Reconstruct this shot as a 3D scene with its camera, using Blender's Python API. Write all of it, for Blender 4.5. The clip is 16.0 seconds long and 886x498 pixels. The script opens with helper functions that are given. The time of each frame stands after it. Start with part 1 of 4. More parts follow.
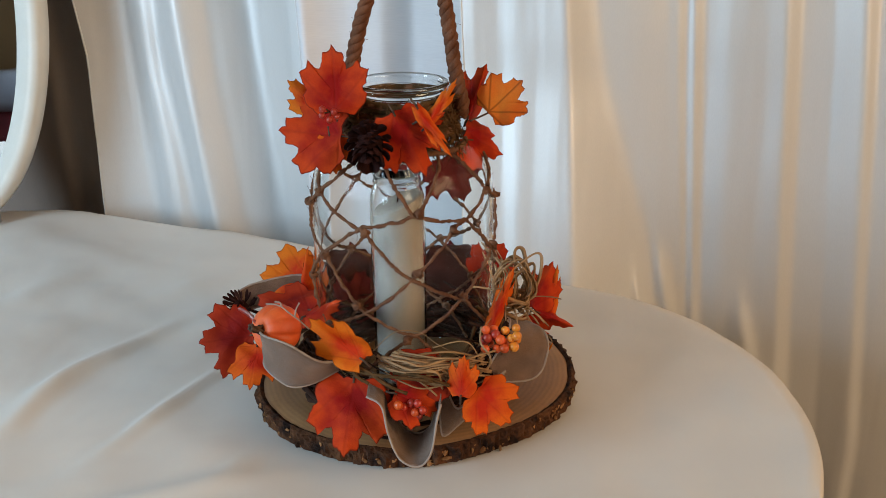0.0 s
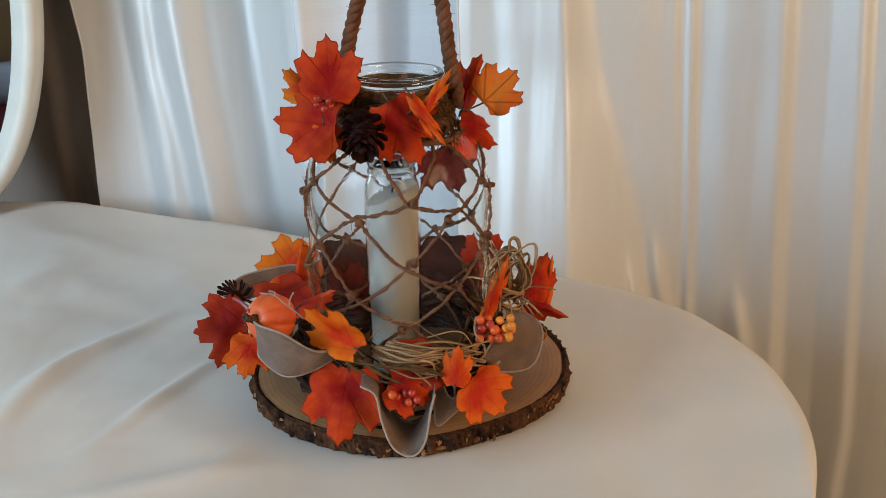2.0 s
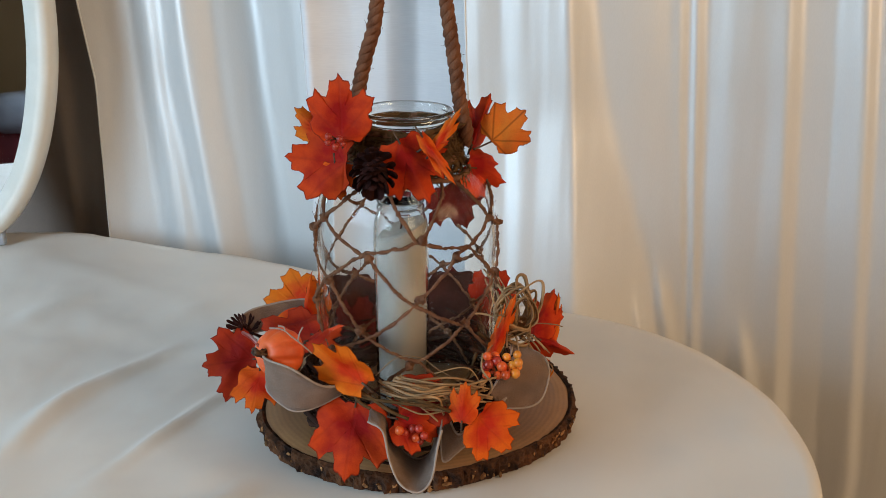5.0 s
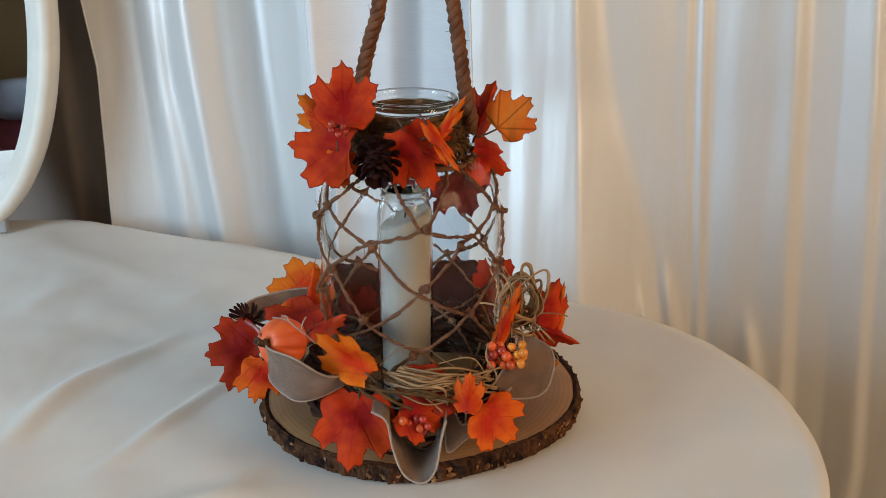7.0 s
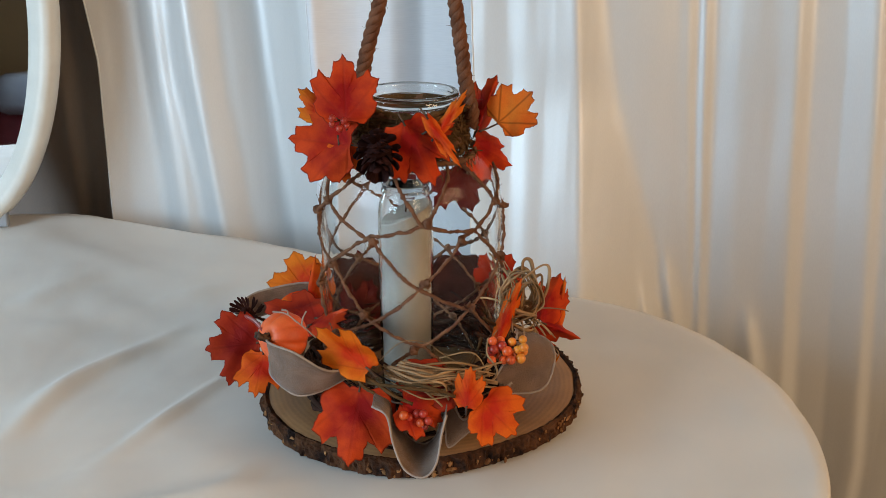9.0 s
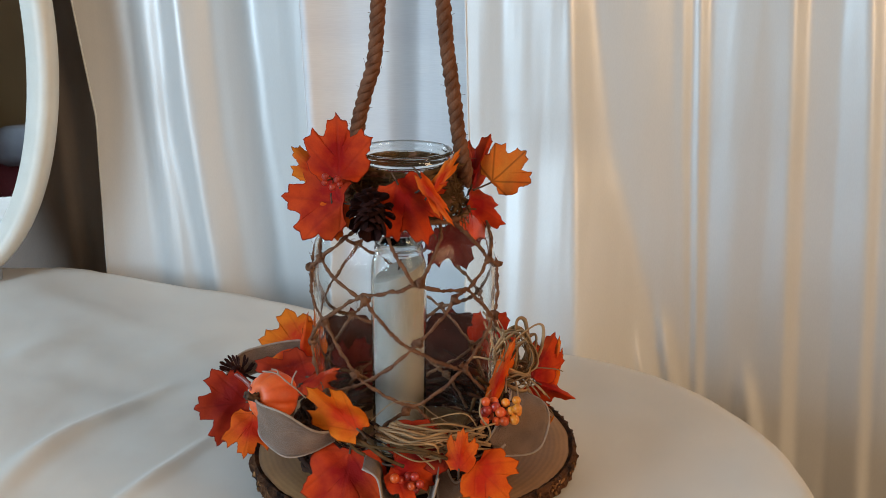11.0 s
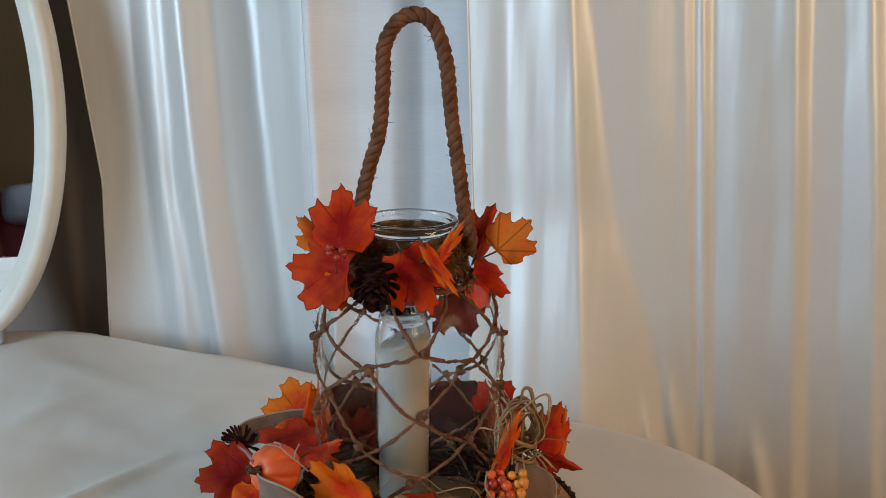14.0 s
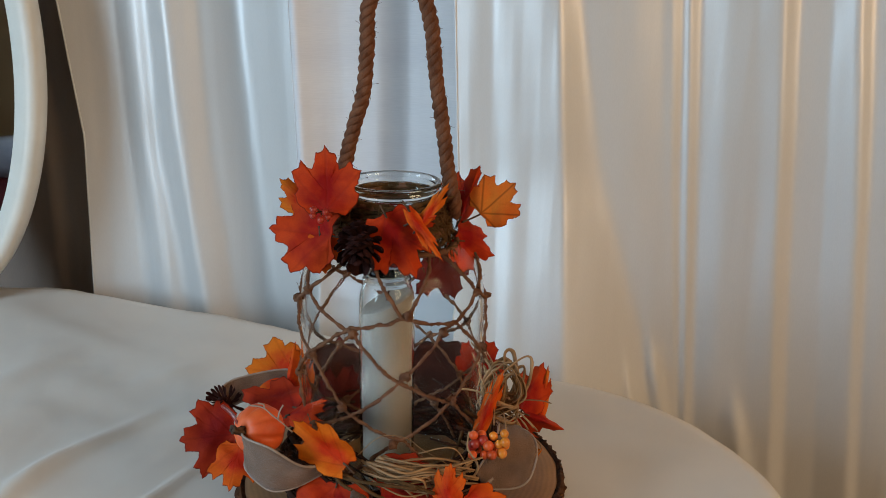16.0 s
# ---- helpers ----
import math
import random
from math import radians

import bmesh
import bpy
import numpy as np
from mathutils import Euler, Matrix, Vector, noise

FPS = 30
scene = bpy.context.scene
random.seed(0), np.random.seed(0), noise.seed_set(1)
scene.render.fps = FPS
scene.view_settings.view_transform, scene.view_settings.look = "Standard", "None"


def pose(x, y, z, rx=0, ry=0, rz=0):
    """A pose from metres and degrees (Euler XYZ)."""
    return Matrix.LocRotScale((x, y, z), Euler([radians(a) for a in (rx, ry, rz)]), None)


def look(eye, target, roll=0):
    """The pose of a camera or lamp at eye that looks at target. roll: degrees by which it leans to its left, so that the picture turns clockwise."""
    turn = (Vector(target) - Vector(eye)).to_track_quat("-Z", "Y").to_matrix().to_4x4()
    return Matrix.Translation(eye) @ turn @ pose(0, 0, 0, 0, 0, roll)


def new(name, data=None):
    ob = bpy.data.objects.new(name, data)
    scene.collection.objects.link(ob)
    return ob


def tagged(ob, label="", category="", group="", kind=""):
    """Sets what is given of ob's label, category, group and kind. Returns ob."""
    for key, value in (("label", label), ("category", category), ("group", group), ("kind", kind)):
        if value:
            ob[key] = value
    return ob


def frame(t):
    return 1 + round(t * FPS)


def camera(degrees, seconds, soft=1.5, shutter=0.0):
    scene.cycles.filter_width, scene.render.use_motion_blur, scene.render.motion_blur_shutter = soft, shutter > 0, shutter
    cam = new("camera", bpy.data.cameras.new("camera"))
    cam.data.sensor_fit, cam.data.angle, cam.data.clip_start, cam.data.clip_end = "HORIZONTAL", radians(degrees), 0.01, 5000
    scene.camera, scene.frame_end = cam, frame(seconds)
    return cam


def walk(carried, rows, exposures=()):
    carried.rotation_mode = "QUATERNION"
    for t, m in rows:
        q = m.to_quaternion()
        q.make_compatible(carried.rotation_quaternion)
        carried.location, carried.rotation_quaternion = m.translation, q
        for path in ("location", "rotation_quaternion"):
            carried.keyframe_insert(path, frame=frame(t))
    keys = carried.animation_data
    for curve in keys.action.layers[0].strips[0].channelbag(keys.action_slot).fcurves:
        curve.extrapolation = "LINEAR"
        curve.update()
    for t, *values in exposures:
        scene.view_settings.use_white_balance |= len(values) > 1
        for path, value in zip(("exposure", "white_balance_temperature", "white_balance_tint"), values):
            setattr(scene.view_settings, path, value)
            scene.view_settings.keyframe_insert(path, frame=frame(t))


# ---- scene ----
cam = camera(52.0, 16.0, soft=0.8, shutter=0.0)
PATH = [
    (0, (0.039, -0.672, 0.403), (0.014, 1.189, -0.328), -0.5),
    (0.5, (0.04, -0.67, 0.401), (0.017, 1.19, -0.333), -0.5),
    (1, (0.04, -0.671, 0.4), (0.018, 1.19, -0.333), -0.5),
    (1.5, (0.04, -0.673, 0.401), (0.02, 1.189, -0.331), -0.3),
    (2, (0.041, -0.673, 0.4), (0.022, 1.184, -0.343), -0.3),
    (2.5, (0.038, -0.672, 0.401), (0.004, 1.188, -0.332), -0.2),
    (3, (0.039, -0.673, 0.402), (0.008, 1.189, -0.328), -0.4),
    (3.5, (0.039, -0.677, 0.402), (0.011, 1.194, -0.304), -0.2),
    (4, (0.038, -0.68, 0.405), (0.016, 1.196, -0.289), 0.1),
    (4.2, (0.039, -0.681, 0.406), (0.013, 1.2, -0.276), -0.0),
    (6.5, (0.036, -0.67, 0.406), (0.003, 1.211, -0.271), 0.3),
    (7, (0.037, -0.671, 0.405), (0.002, 1.2, -0.3), 0.1),
    (7.5, (0.036, -0.671, 0.403), (0.002, 1.193, -0.319), 0.1),
    (8, (0.036, -0.67, 0.404), (-0.002, 1.196, -0.315), 0.3),
    (8.2, (0.036, -0.671, 0.404), (0.0, 1.194, -0.316), 0.1),
    (10.3, (0.041, -0.666, 0.405), (-0.001, 1.225, -0.246), 0.4),
    (10.5, (0.039, -0.665, 0.407), (0.004, 1.232, -0.226), 0.4),
    (11, (0.041, -0.664, 0.407), (0.006, 1.241, -0.199), 0.5),
    (11.5, (0.04, -0.661, 0.408), (0.002, 1.248, -0.186), 0.5),
    (12, (0.04, -0.658, 0.409), (0.009, 1.254, -0.176), 0.6),
    (12.5, (0.041, -0.656, 0.412), (0.013, 1.264, -0.148), 0.8),
    (13, (0.042, -0.659, 0.413), (0.006, 1.268, -0.121), 0.7),
    (13.5, (0.04, -0.66, 0.417), (-0.002, 1.275, -0.088), 0.5),
    (14, (0.04, -0.658, 0.416), (-0.005, 1.281, -0.073), 0.4),
    (14.5, (0.041, -0.656, 0.418), (0.015, 1.276, -0.098), 0.5),
    (15, (0.043, -0.654, 0.417), (0.037, 1.267, -0.139), 1.0),
    (15.5, (0.042, -0.654, 0.42), (0.024, 1.272, -0.118), 0.8),
    (16, (0.042, -0.657, 0.422), (0.028, 1.256, -0.163), 1.0),
]
walk(cam, [(t, look(eye, target, roll)) for t, eye, target, roll in PATH],
     exposures=((0, 0.0), (8, 0.0), (10.5, -0.02), (12.5, -0.18), (14, -0.28), (16, -0.33)))

# ---- light: a cool window in the west wall, an added warm fill lamp on the east side ----
world = bpy.data.worlds.new("world")
scene.world = world
world.use_nodes = True
wn, wl = world.node_tree.nodes, world.node_tree.links
sky = wn.new("ShaderNodeTexSky")
sky.sky_type, sky.sun_disc, sky.sun_elevation, sky.sun_rotation = "NISHITA", False, radians(35), radians(200)
wl.new(sky.outputs[0], wn["Background"].inputs[0])
wn["Background"].inputs[1].default_value = 0.1


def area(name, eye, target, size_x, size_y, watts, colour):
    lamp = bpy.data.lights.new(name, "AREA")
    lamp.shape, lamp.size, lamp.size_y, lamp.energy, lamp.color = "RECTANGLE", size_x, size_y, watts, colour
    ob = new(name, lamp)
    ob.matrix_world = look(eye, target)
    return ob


area("window_daylight", (-1.86, -1.32, 0.74), (0.0, -0.6, 0.35), 1.4, 1.2, 63, (0.58, 0.80, 1.0))
# warm fill added from the right; no lamp or window is known there
area("warm_fill_light", (1.87, -1.20, 0.95), (-0.1, 0.1, 0.05), 1.2, 1.1, 34, (1.0, 0.68, 0.38))


# ---- materials ----
def mat(name, col, col2=None, rough=0.6, scale=30.0, fine=300.0, bump=0.15, dist=0.001, spec=0.4, metal=0.0, sheen=0.0,
        stretch=(1, 1, 1), vary=0.0, grain=0.25, detail=4.0):
    """Two tones mixed by broad noise, darkened a little by fine grain, with fine relief."""
    m = bpy.data.materials.new(name)
    m.use_nodes = True
    n, l = m.node_tree.nodes, m.node_tree.links
    b = n["Principled BSDF"]
    b.inputs["Roughness"].default_value, b.inputs["Metallic"].default_value = rough, metal
    b.inputs["Specular IOR Level"].default_value = spec
    b.inputs["Sheen Weight"].default_value = sheen
    tc, mp = n.new("ShaderNodeTexCoord"), n.new("ShaderNodeMapping")
    mp.inputs["Scale"].default_value = stretch
    l.new(tc.outputs["Object"], mp.inputs[0])
    broad, small = n.new("ShaderNodeTexNoise"), n.new("ShaderNodeTexNoise")
    for t, s in ((broad, scale), (small, fine)):
        t.inputs["Scale"].default_value, t.inputs["Detail"].default_value = s, detail
        l.new(mp.outputs[0], t.inputs["Vector"])
    ramp = n.new("ShaderNodeValToRGB")
    ramp.color_ramp.elements[0].position, ramp.color_ramp.elements[1].position = 0.35, 0.65
    ramp.color_ramp.elements[0].color = (*col, 1)
    ramp.color_ramp.elements[1].color = (*(col2 or [c * 0.85 for c in col]), 1)
    l.new(broad.outputs[0], ramp.inputs[0])
    mul = n.new("ShaderNodeMix")
    mul.data_type, mul.blend_type = "RGBA", "MULTIPLY"
    mul.inputs[0].default_value = grain
    l.new(ramp.outputs[0], mul.inputs[6])
    l.new(small.outputs[0], mul.inputs[7])
    out = mul.outputs[2]
    if vary:
        info, hsv, mr = n.new("ShaderNodeObjectInfo"), n.new("ShaderNodeHueSaturation"), n.new("ShaderNodeMapRange")
        mr.inputs[3].default_value, mr.inputs[4].default_value = 1 - vary, 1 + vary
        l.new(info.outputs["Random"], mr.inputs[0])
        l.new(mr.outputs[0], hsv.inputs["Value"])
        l.new(out, hsv.inputs["Color"])
        out = hsv.outputs[0]
    l.new(out, b.inputs["Base Color"])
    bp = n.new("ShaderNodeBump")
    bp.inputs["Strength"].default_value, bp.inputs["Distance"].default_value = bump, dist
    l.new(small.outputs[0], bp.inputs["Height"])
    l.new(bp.outputs[0], b.inputs["Normal"])
    return m


def glass(name, tint=(1, 1, 1), rough=0.0, ior=1.45):
    m = bpy.data.materials.new(name)
    m.use_nodes = True
    b = m.node_tree.nodes["Principled BSDF"]
    b.inputs["Base Color"].default_value = (*tint, 1)
    b.inputs["Roughness"].default_value, b.inputs["IOR"].default_value = rough, ior
    b.inputs["Transmission Weight"].default_value = 1
    # moulded glass is slightly wavy
    n, l = m.node_tree.nodes, m.node_tree.links
    tc, wave, bp = n.new("ShaderNodeTexCoord"), n.new("ShaderNodeTexNoise"), n.new("ShaderNodeBump")
    wave.inputs["Scale"].default_value, wave.inputs["Detail"].default_value = 55, 1
    bp.inputs["Strength"].default_value, bp.inputs["Distance"].default_value = 0.22, 0.0012
    l.new(tc.outputs["Object"], wave.inputs["Vector"])
    l.new(wave.outputs[0], bp.inputs["Height"])
    l.new(bp.outputs[0], b.inputs["Normal"])
    return m


def leaf_mat(name, heart, edge, rim, vein_strength=0.16):
    """Printed fabric leaf: one colour at the heart, another at the lobes, dark veins along the five lobes and a scorched edge."""
    m = bpy.data.materials.new(name)
    m.use_nodes = True
    n, l = m.node_tree.nodes, m.node_tree.links
    b = n["Principled BSDF"]
    b.inputs["Roughness"].default_value = 0.75
    b.inputs["Specular IOR Level"].default_value = 0.12
    b.inputs["Sheen Weight"].default_value = 0.0

    def math_node(op, a, c=None, clamp=False):
        q = n.new("ShaderNodeMath")
        q.operation, q.use_clamp = op, clamp
        for i, v in enumerate((a, c)):
            if v is None:
                continue
            if isinstance(v, (int, float)):
                q.inputs[i].default_value = v
            else:
                l.new(v, q.inputs[i])
        return q.outputs[0]

    uv, sep = n.new("ShaderNodeUVMap"), n.new("ShaderNodeSeparateXYZ")
    uv.uv_map = "flat"
    l.new(uv.outputs[0], sep.inputs[0])
    x, y = math_node("ABSOLUTE", sep.outputs[0]), math_node("SUBTRACT", sep.outputs[1], 0.05)
    vein = None
    for a in (0, 46, 88):
        s, c = math.sin(radians(a)), math.cos(radians(a))
        off = math_node("ABSOLUTE", math_node("SUBTRACT", math_node("MULTIPLY", x, c), math_node("MULTIPLY", y, s)))
        vein = off if vein is None else math_node("MINIMUM", vein, off)
    line = math_node("SUBTRACT", 1.0, math_node("MULTIPLY", vein, 32.0), True)
    far = n.new("ShaderNodeVectorMath")
    far.operation = "DISTANCE"
    far.inputs[1].default_value = (0, 0.3, 0)
    l.new(uv.outputs[0], far.inputs[0])
    tc, noise_a, noise_b = n.new("ShaderNodeTexCoord"), n.new("ShaderNodeTexNoise"), n.new("ShaderNodeTexNoise")
    noise_a.inputs["Scale"].default_value, noise_b.inputs["Scale"].default_value = 60, 900
    noise_a.inputs["Detail"].default_value = 5
    l.new(tc.outputs["Object"], noise_a.inputs[0])
    l.new(tc.outputs["Object"], noise_b.inputs[0])
    mixed = math_node("ADD", far.outputs["Value"], math_node("MULTIPLY", math_node("SUBTRACT", noise_a.outputs[0], 0.5), 1.1))
    ramp = n.new("ShaderNodeValToRGB")
    e = ramp.color_ramp.elements
    e[0].position, e[1].position = 0.10, 0.52
    e[0].color, e[1].color = (*heart, 1), (*edge, 1)
    l.new(mixed, ramp.inputs[0])
    col = ramp.outputs[0]
    rim_at, rim_x = n.new("ShaderNodeUVMap"), n.new("ShaderNodeSeparateXYZ")
    rim_at.uv_map = "rim"
    l.new(rim_at.outputs[0], rim_x.inputs[0])
    scorch = math_node("MULTIPLY", math_node("SUBTRACT", rim_x.outputs[0], 0.955), 22.0, True)
    for fac, tone in ((math_node("MULTIPLY", line, vein_strength), rim), (math_node("MULTIPLY", scorch, 0.75), [c * 0.5 for c in rim]), (math_node("MULTIPLY", noise_b.outputs[0], 0.22), rim)):
        mx = n.new("ShaderNodeMix")
        mx.data_type = "RGBA"
        l.new(fac, mx.inputs[0])
        l.new(col, mx.inputs[6])
        mx.inputs[7].default_value = (*tone, 1)
        col = mx.outputs[2]
    l.new(col, b.inputs["Base Color"])
    bp = n.new("ShaderNodeBump")
    bp.inputs["Strength"].default_value, bp.inputs["Distance"].default_value = 0.4, 0.0008
    l.new(math_node("ADD", math_node("MULTIPLY", line, -1.0), noise_b.outputs[0]), bp.inputs["Height"])
    l.new(bp.outputs[0], b.inputs["Normal"])
    # thin cloth lets some light through
    tr, mixs = n.new("ShaderNodeBsdfTranslucent"), n.new("ShaderNodeMixShader")
    l.new(col, tr.inputs[0])
    mixs.inputs[0].default_value = 0.22
    l.new(b.outputs[0], mixs.inputs[1])
    l.new(tr.outputs[0], mixs.inputs[2])
    l.new(mixs.outputs[0], n["Material Output"].inputs[0])
    return m


def satin(name, col, rough):
    m = mat(name, col, [c * 0.94 for c in col], rough, 6, 900, 0.05, 0.0004, 0.6, grain=0.08, stretch=(1, 1, 0.3))
    b = m.node_tree.nodes["Principled BSDF"]
    b.inputs["Sheen Weight"].default_value = 0.05
    b.inputs["Metallic"].default_value = 0.18
    return m


def wood_top():
    m = mat("sawn_wood", (0.40, 0.205, 0.084), (0.29, 0.14, 0.055), 0.5, 18, 500, 0.25, 0.0006, 0.35)
    n, l = m.node_tree.nodes, m.node_tree.links
    b = n["Principled BSDF"]
    tc, wave, mx = n.new("ShaderNodeTexCoord"), n.new("ShaderNodeTexWave"), n.new("ShaderNodeMix")
    wave.wave_type, wave.rings_direction = "RINGS", "Z"
    for k, v in (("Scale", 75), ("Distortion", 2.2), ("Detail", 3), ("Detail Scale", 0.35)):
        wave.inputs[k].default_value = v
    l.new(tc.outputs["Object"], wave.inputs[0])
    mx.data_type, mx.blend_type = "RGBA", "MULTIPLY"
    mx.inputs[0].default_value = 0.13
    l.new(b.inputs["Base Color"].links[0].from_socket, mx.inputs[6])
    l.new(wave.outputs[0], mx.inputs[7])
    l.new(mx.outputs[2], b.inputs["Base Color"])
    return m


def bark_mat():
    m = mat("bark", (0.024, 0.012, 0.009), (0.18, 0.072, 0.030), 0.9, 70, 420, 0.9, 0.002, 0.15, grain=0.7, vary=0.3)
    return m


CLOTH = mat("tablecloth_fabric", (0.70, 0.64, 0.57), (0.62, 0.575, 0.52), 0.62, 5, 1400, 0.12, 0.0004, 0.35, sheen=0.15, grain=0.06)
SATIN = satin("white_satin", (0.71, 0.695, 0.675), 0.40)
# the deep shade beside the mirror is put into this dark colour
SHADE_CLOTH = mat("shade_toned_cloth", (0.32, 0.255, 0.21), (0.25, 0.195, 0.16), 0.7, 9, 700, 0.15, 0.0005, 0.25, grain=0.15, stretch=(1, 1, 0.3))
LINING = mat("ribbed_white_fabric", (0.79, 0.77, 0.77), (0.74, 0.72, 0.73), 0.7, 8, 420, 0.25, 0.0006, 0.3, stretch=(0.15, 0.15, 2.2), grain=0.14)
WOOD, BARK = wood_top(), bark_mat()
GLASS = glass("clear_glass", (0.97, 0.985, 0.98), ior=1.17)
LIP_GLASS = glass("thick_lip_glass", (0.95, 0.97, 0.97), ior=1.45)
INNER_GLASS = glass("slim_jar_glass", (0.97, 0.98, 0.98), 0.02, 1.28)
WAX = mat("candle_wax", (0.22, 0.190, 0.155), (0.18, 0.155, 0.13), 0.5, 30, 300, 0.1, 0.0008, 0.4, grain=0.12)
TWINE = mat("jute_twine", (0.27, 0.125, 0.065), (0.15, 0.062, 0.033), 0.9, 160, 1500, 0.8, 0.001, 0.15, grain=0.5)
ROPE = mat("jute_rope", (0.26, 0.108, 0.056), (0.15, 0.058, 0.030), 0.9, 120, 1300, 0.9, 0.001, 0.15, grain=0.5, stretch=(1, 1, 0.6))
MOSS = mat("dry_neck_fibre", (0.17, 0.085, 0.035), (0.09, 0.05, 0.02), 0.95, 120, 1200, 0.8, 0.001, 0.1, grain=0.5)
TWIG = mat("vine_twig", (0.065, 0.028, 0.017), (0.032, 0.015, 0.010), 0.9, 90, 900, 0.8, 0.001, 0.15, grain=0.5)
RAFFIA = mat("raffia", (0.46, 0.26, 0.115), (0.30, 0.16, 0.068), 0.6, 90, 1200, 0.4, 0.0006, 0.35, grain=0.35, vary=0.2)
BURLAP = mat("burlap_ribbon", (0.33, 0.195, 0.128), (0.225, 0.135, 0.09), 0.9, 70, 1300, 1.0, 0.0012, 0.15, sheen=0.2, grain=0.6)
# ribbon darkened in its colour for the shade behind the jar
SHADED_RIBBON = mat("shaded_brown_ribbon", (0.095, 0.028, 0.019), (0.045, 0.017, 0.012), 0.9, 40, 1500, 0.8, 0.0008, 0.1, grain=0.4)
HEM = mat("ribbon_hem", (0.42, 0.33, 0.27), (0.36, 0.27, 0.22), 0.85, 120, 1500, 0.6, 0.0006, 0.2, grain=0.3)
PUMPKIN = mat("pumpkin_foam", (0.80, 0.135, 0.028), (0.68, 0.085, 0.018), 0.5, 60, 700, 0.15, 0.0006, 0.4, grain=0.15)
STALK = mat("dry_stalk", (0.17, 0.09, 0.05), (0.06, 0.035, 0.025), 0.85, 200, 900, 0.6, 0.0008, 0.2, grain=0.4)
CONE = mat("pinecone_scale", (0.050, 0.014, 0.010), (0.022, 0.007, 0.006), 0.85, 160, 900, 0.5, 0.0006, 0.08, grain=0.4, vary=0.35)
BERRY_RED = mat("red_berry", (0.42, 0.035, 0.015), (0.30, 0.02, 0.012), 0.35, 160, 900, 0.05, 0.0003, 0.5, grain=0.1, vary=0.3)
BERRY_ORANGE = mat("orange_berry", (0.72, 0.12, 0.02), (0.60, 0.07, 0.015), 0.35, 160, 900, 0.05, 0.0003, 0.5, grain=0.1, vary=0.25)
BERRY_GOLD = mat("golden_berry", (0.80, 0.30, 0.03), (0.72, 0.20, 0.02), 0.35, 160, 900, 0.05, 0.0003, 0.5, grain=0.1, vary=0.2)
MIRROR_FRAME = mat("white_painted_wood", (0.76, 0.73, 0.66), (0.70, 0.67, 0.60), 0.4, 20, 400, 0.08, 0.0006, 0.45, grain=0.06)
STAND = mat("pale_metal", (0.55, 0.58, 0.62), (0.5, 0.53, 0.58), 0.3, 20, 400, 0.05, 0.0004, 0.5, metal=0.6, grain=0.08)
WALL = mat("tan_wall_paint", (0.30, 0.235, 0.15), (0.27, 0.21, 0.135), 0.85, 3, 180, 0.15, 0.001, 0.25, grain=0.1)
CEILING = mat("ceiling_paint", (0.42, 0.39, 0.34), (0.39, 0.36, 0.31), 0.9, 3, 150, 0.2, 0.001, 0.2, grain=0.08)
FLOORING = mat("brown_carpet", (0.10, 0.07, 0.05), (0.08, 0.055, 0.04), 0.95, 8, 300, 0.6, 0.003, 0.1, grain=0.4)
TABLE_WOOD = mat("dark_table_wood", (0.16, 0.09, 0.05), (0.11, 0.06, 0.035), 0.5, 12, 200, 0.2, 0.001, 0.35, stretch=(1, 6, 6))
REDCOVER = mat("dark_red_blanket", (0.16, 0.03, 0.035), (0.11, 0.02, 0.025), 0.95, 10, 300, 0.5, 0.002, 0.1, sheen=0.2, grain=0.3)
GREYCOVER = mat("grey_blanket", (0.22, 0.22, 0.24), (0.17, 0.17, 0.19), 0.95, 10, 300, 0.5, 0.002, 0.1, sheen=0.2, grain=0.3)
SILVER = bpy.data.materials.new("mirror_silver")
SILVER.use_nodes = True
SILVER.node_tree.nodes["Principled BSDF"].inputs["Base Color"].default_value = (0.88, 0.89, 0.88, 1)
SILVER.node_tree.nodes["Principled BSDF"].inputs["Metallic"].default_value = 1
SILVER.node_tree.nodes["Principled BSDF"].inputs["Roughness"].default_value = 0.02
RED = leaf_mat("red_leaf", (0.36, 0.010, 0.007), (0.68, 0.064, 0.009), (0.13, 0.01, 0.008))
ORANGE = leaf_mat("orange_leaf", (0.60, 0.028, 0.008), (0.82, 0.135, 0.009), (0.28, 0.02, 0.008))
GOLD = leaf_mat("golden_leaf", (0.86, 0.27, 0.035), (0.82, 0.17, 0.02), (0.14, 0.02, 0.008), 0.6)
# darker copy of the rust leaf; dimness behind the jar is in the colour
SHADED_RED = leaf_mat("shaded_red_leaf", (0.10, 0.014, 0.013), (0.17, 0.024, 0.018), (0.05, 0.006, 0.006))
RUST = leaf_mat("rust_leaf", (0.27, 0.013, 0.010), (0.50, 0.045, 0.013), (0.10, 0.01, 0.008))
AMBER = leaf_mat("amber_leaf", (0.68, 0.045, 0.010), (0.82, 0.195, 0.012), (0.28, 0.03, 0.008))


# ---- shaping helpers ----
def thing(name, label, category, at=(0, 0, 0), group="", kind=""):
    e = new(name)
    e.empty_display_size = 0.02
    e.location = at
    return tagged(e, label, category, group, kind)


def origin_of(ob):
    p = Vector((0, 0, 0))
    while ob is not None:
        p += ob.location
        ob = ob.parent
    return p


def part(name, bm, material, parent, label="", smooth=True, thick=0.0):
    """Links a bmesh, given in world places, as one mesh under a thing or part."""
    me = bpy.data.meshes.new(name)
    bm.to_mesh(me)
    bm.free()
    return part_mesh(name, me, material, parent, label, smooth, thick)


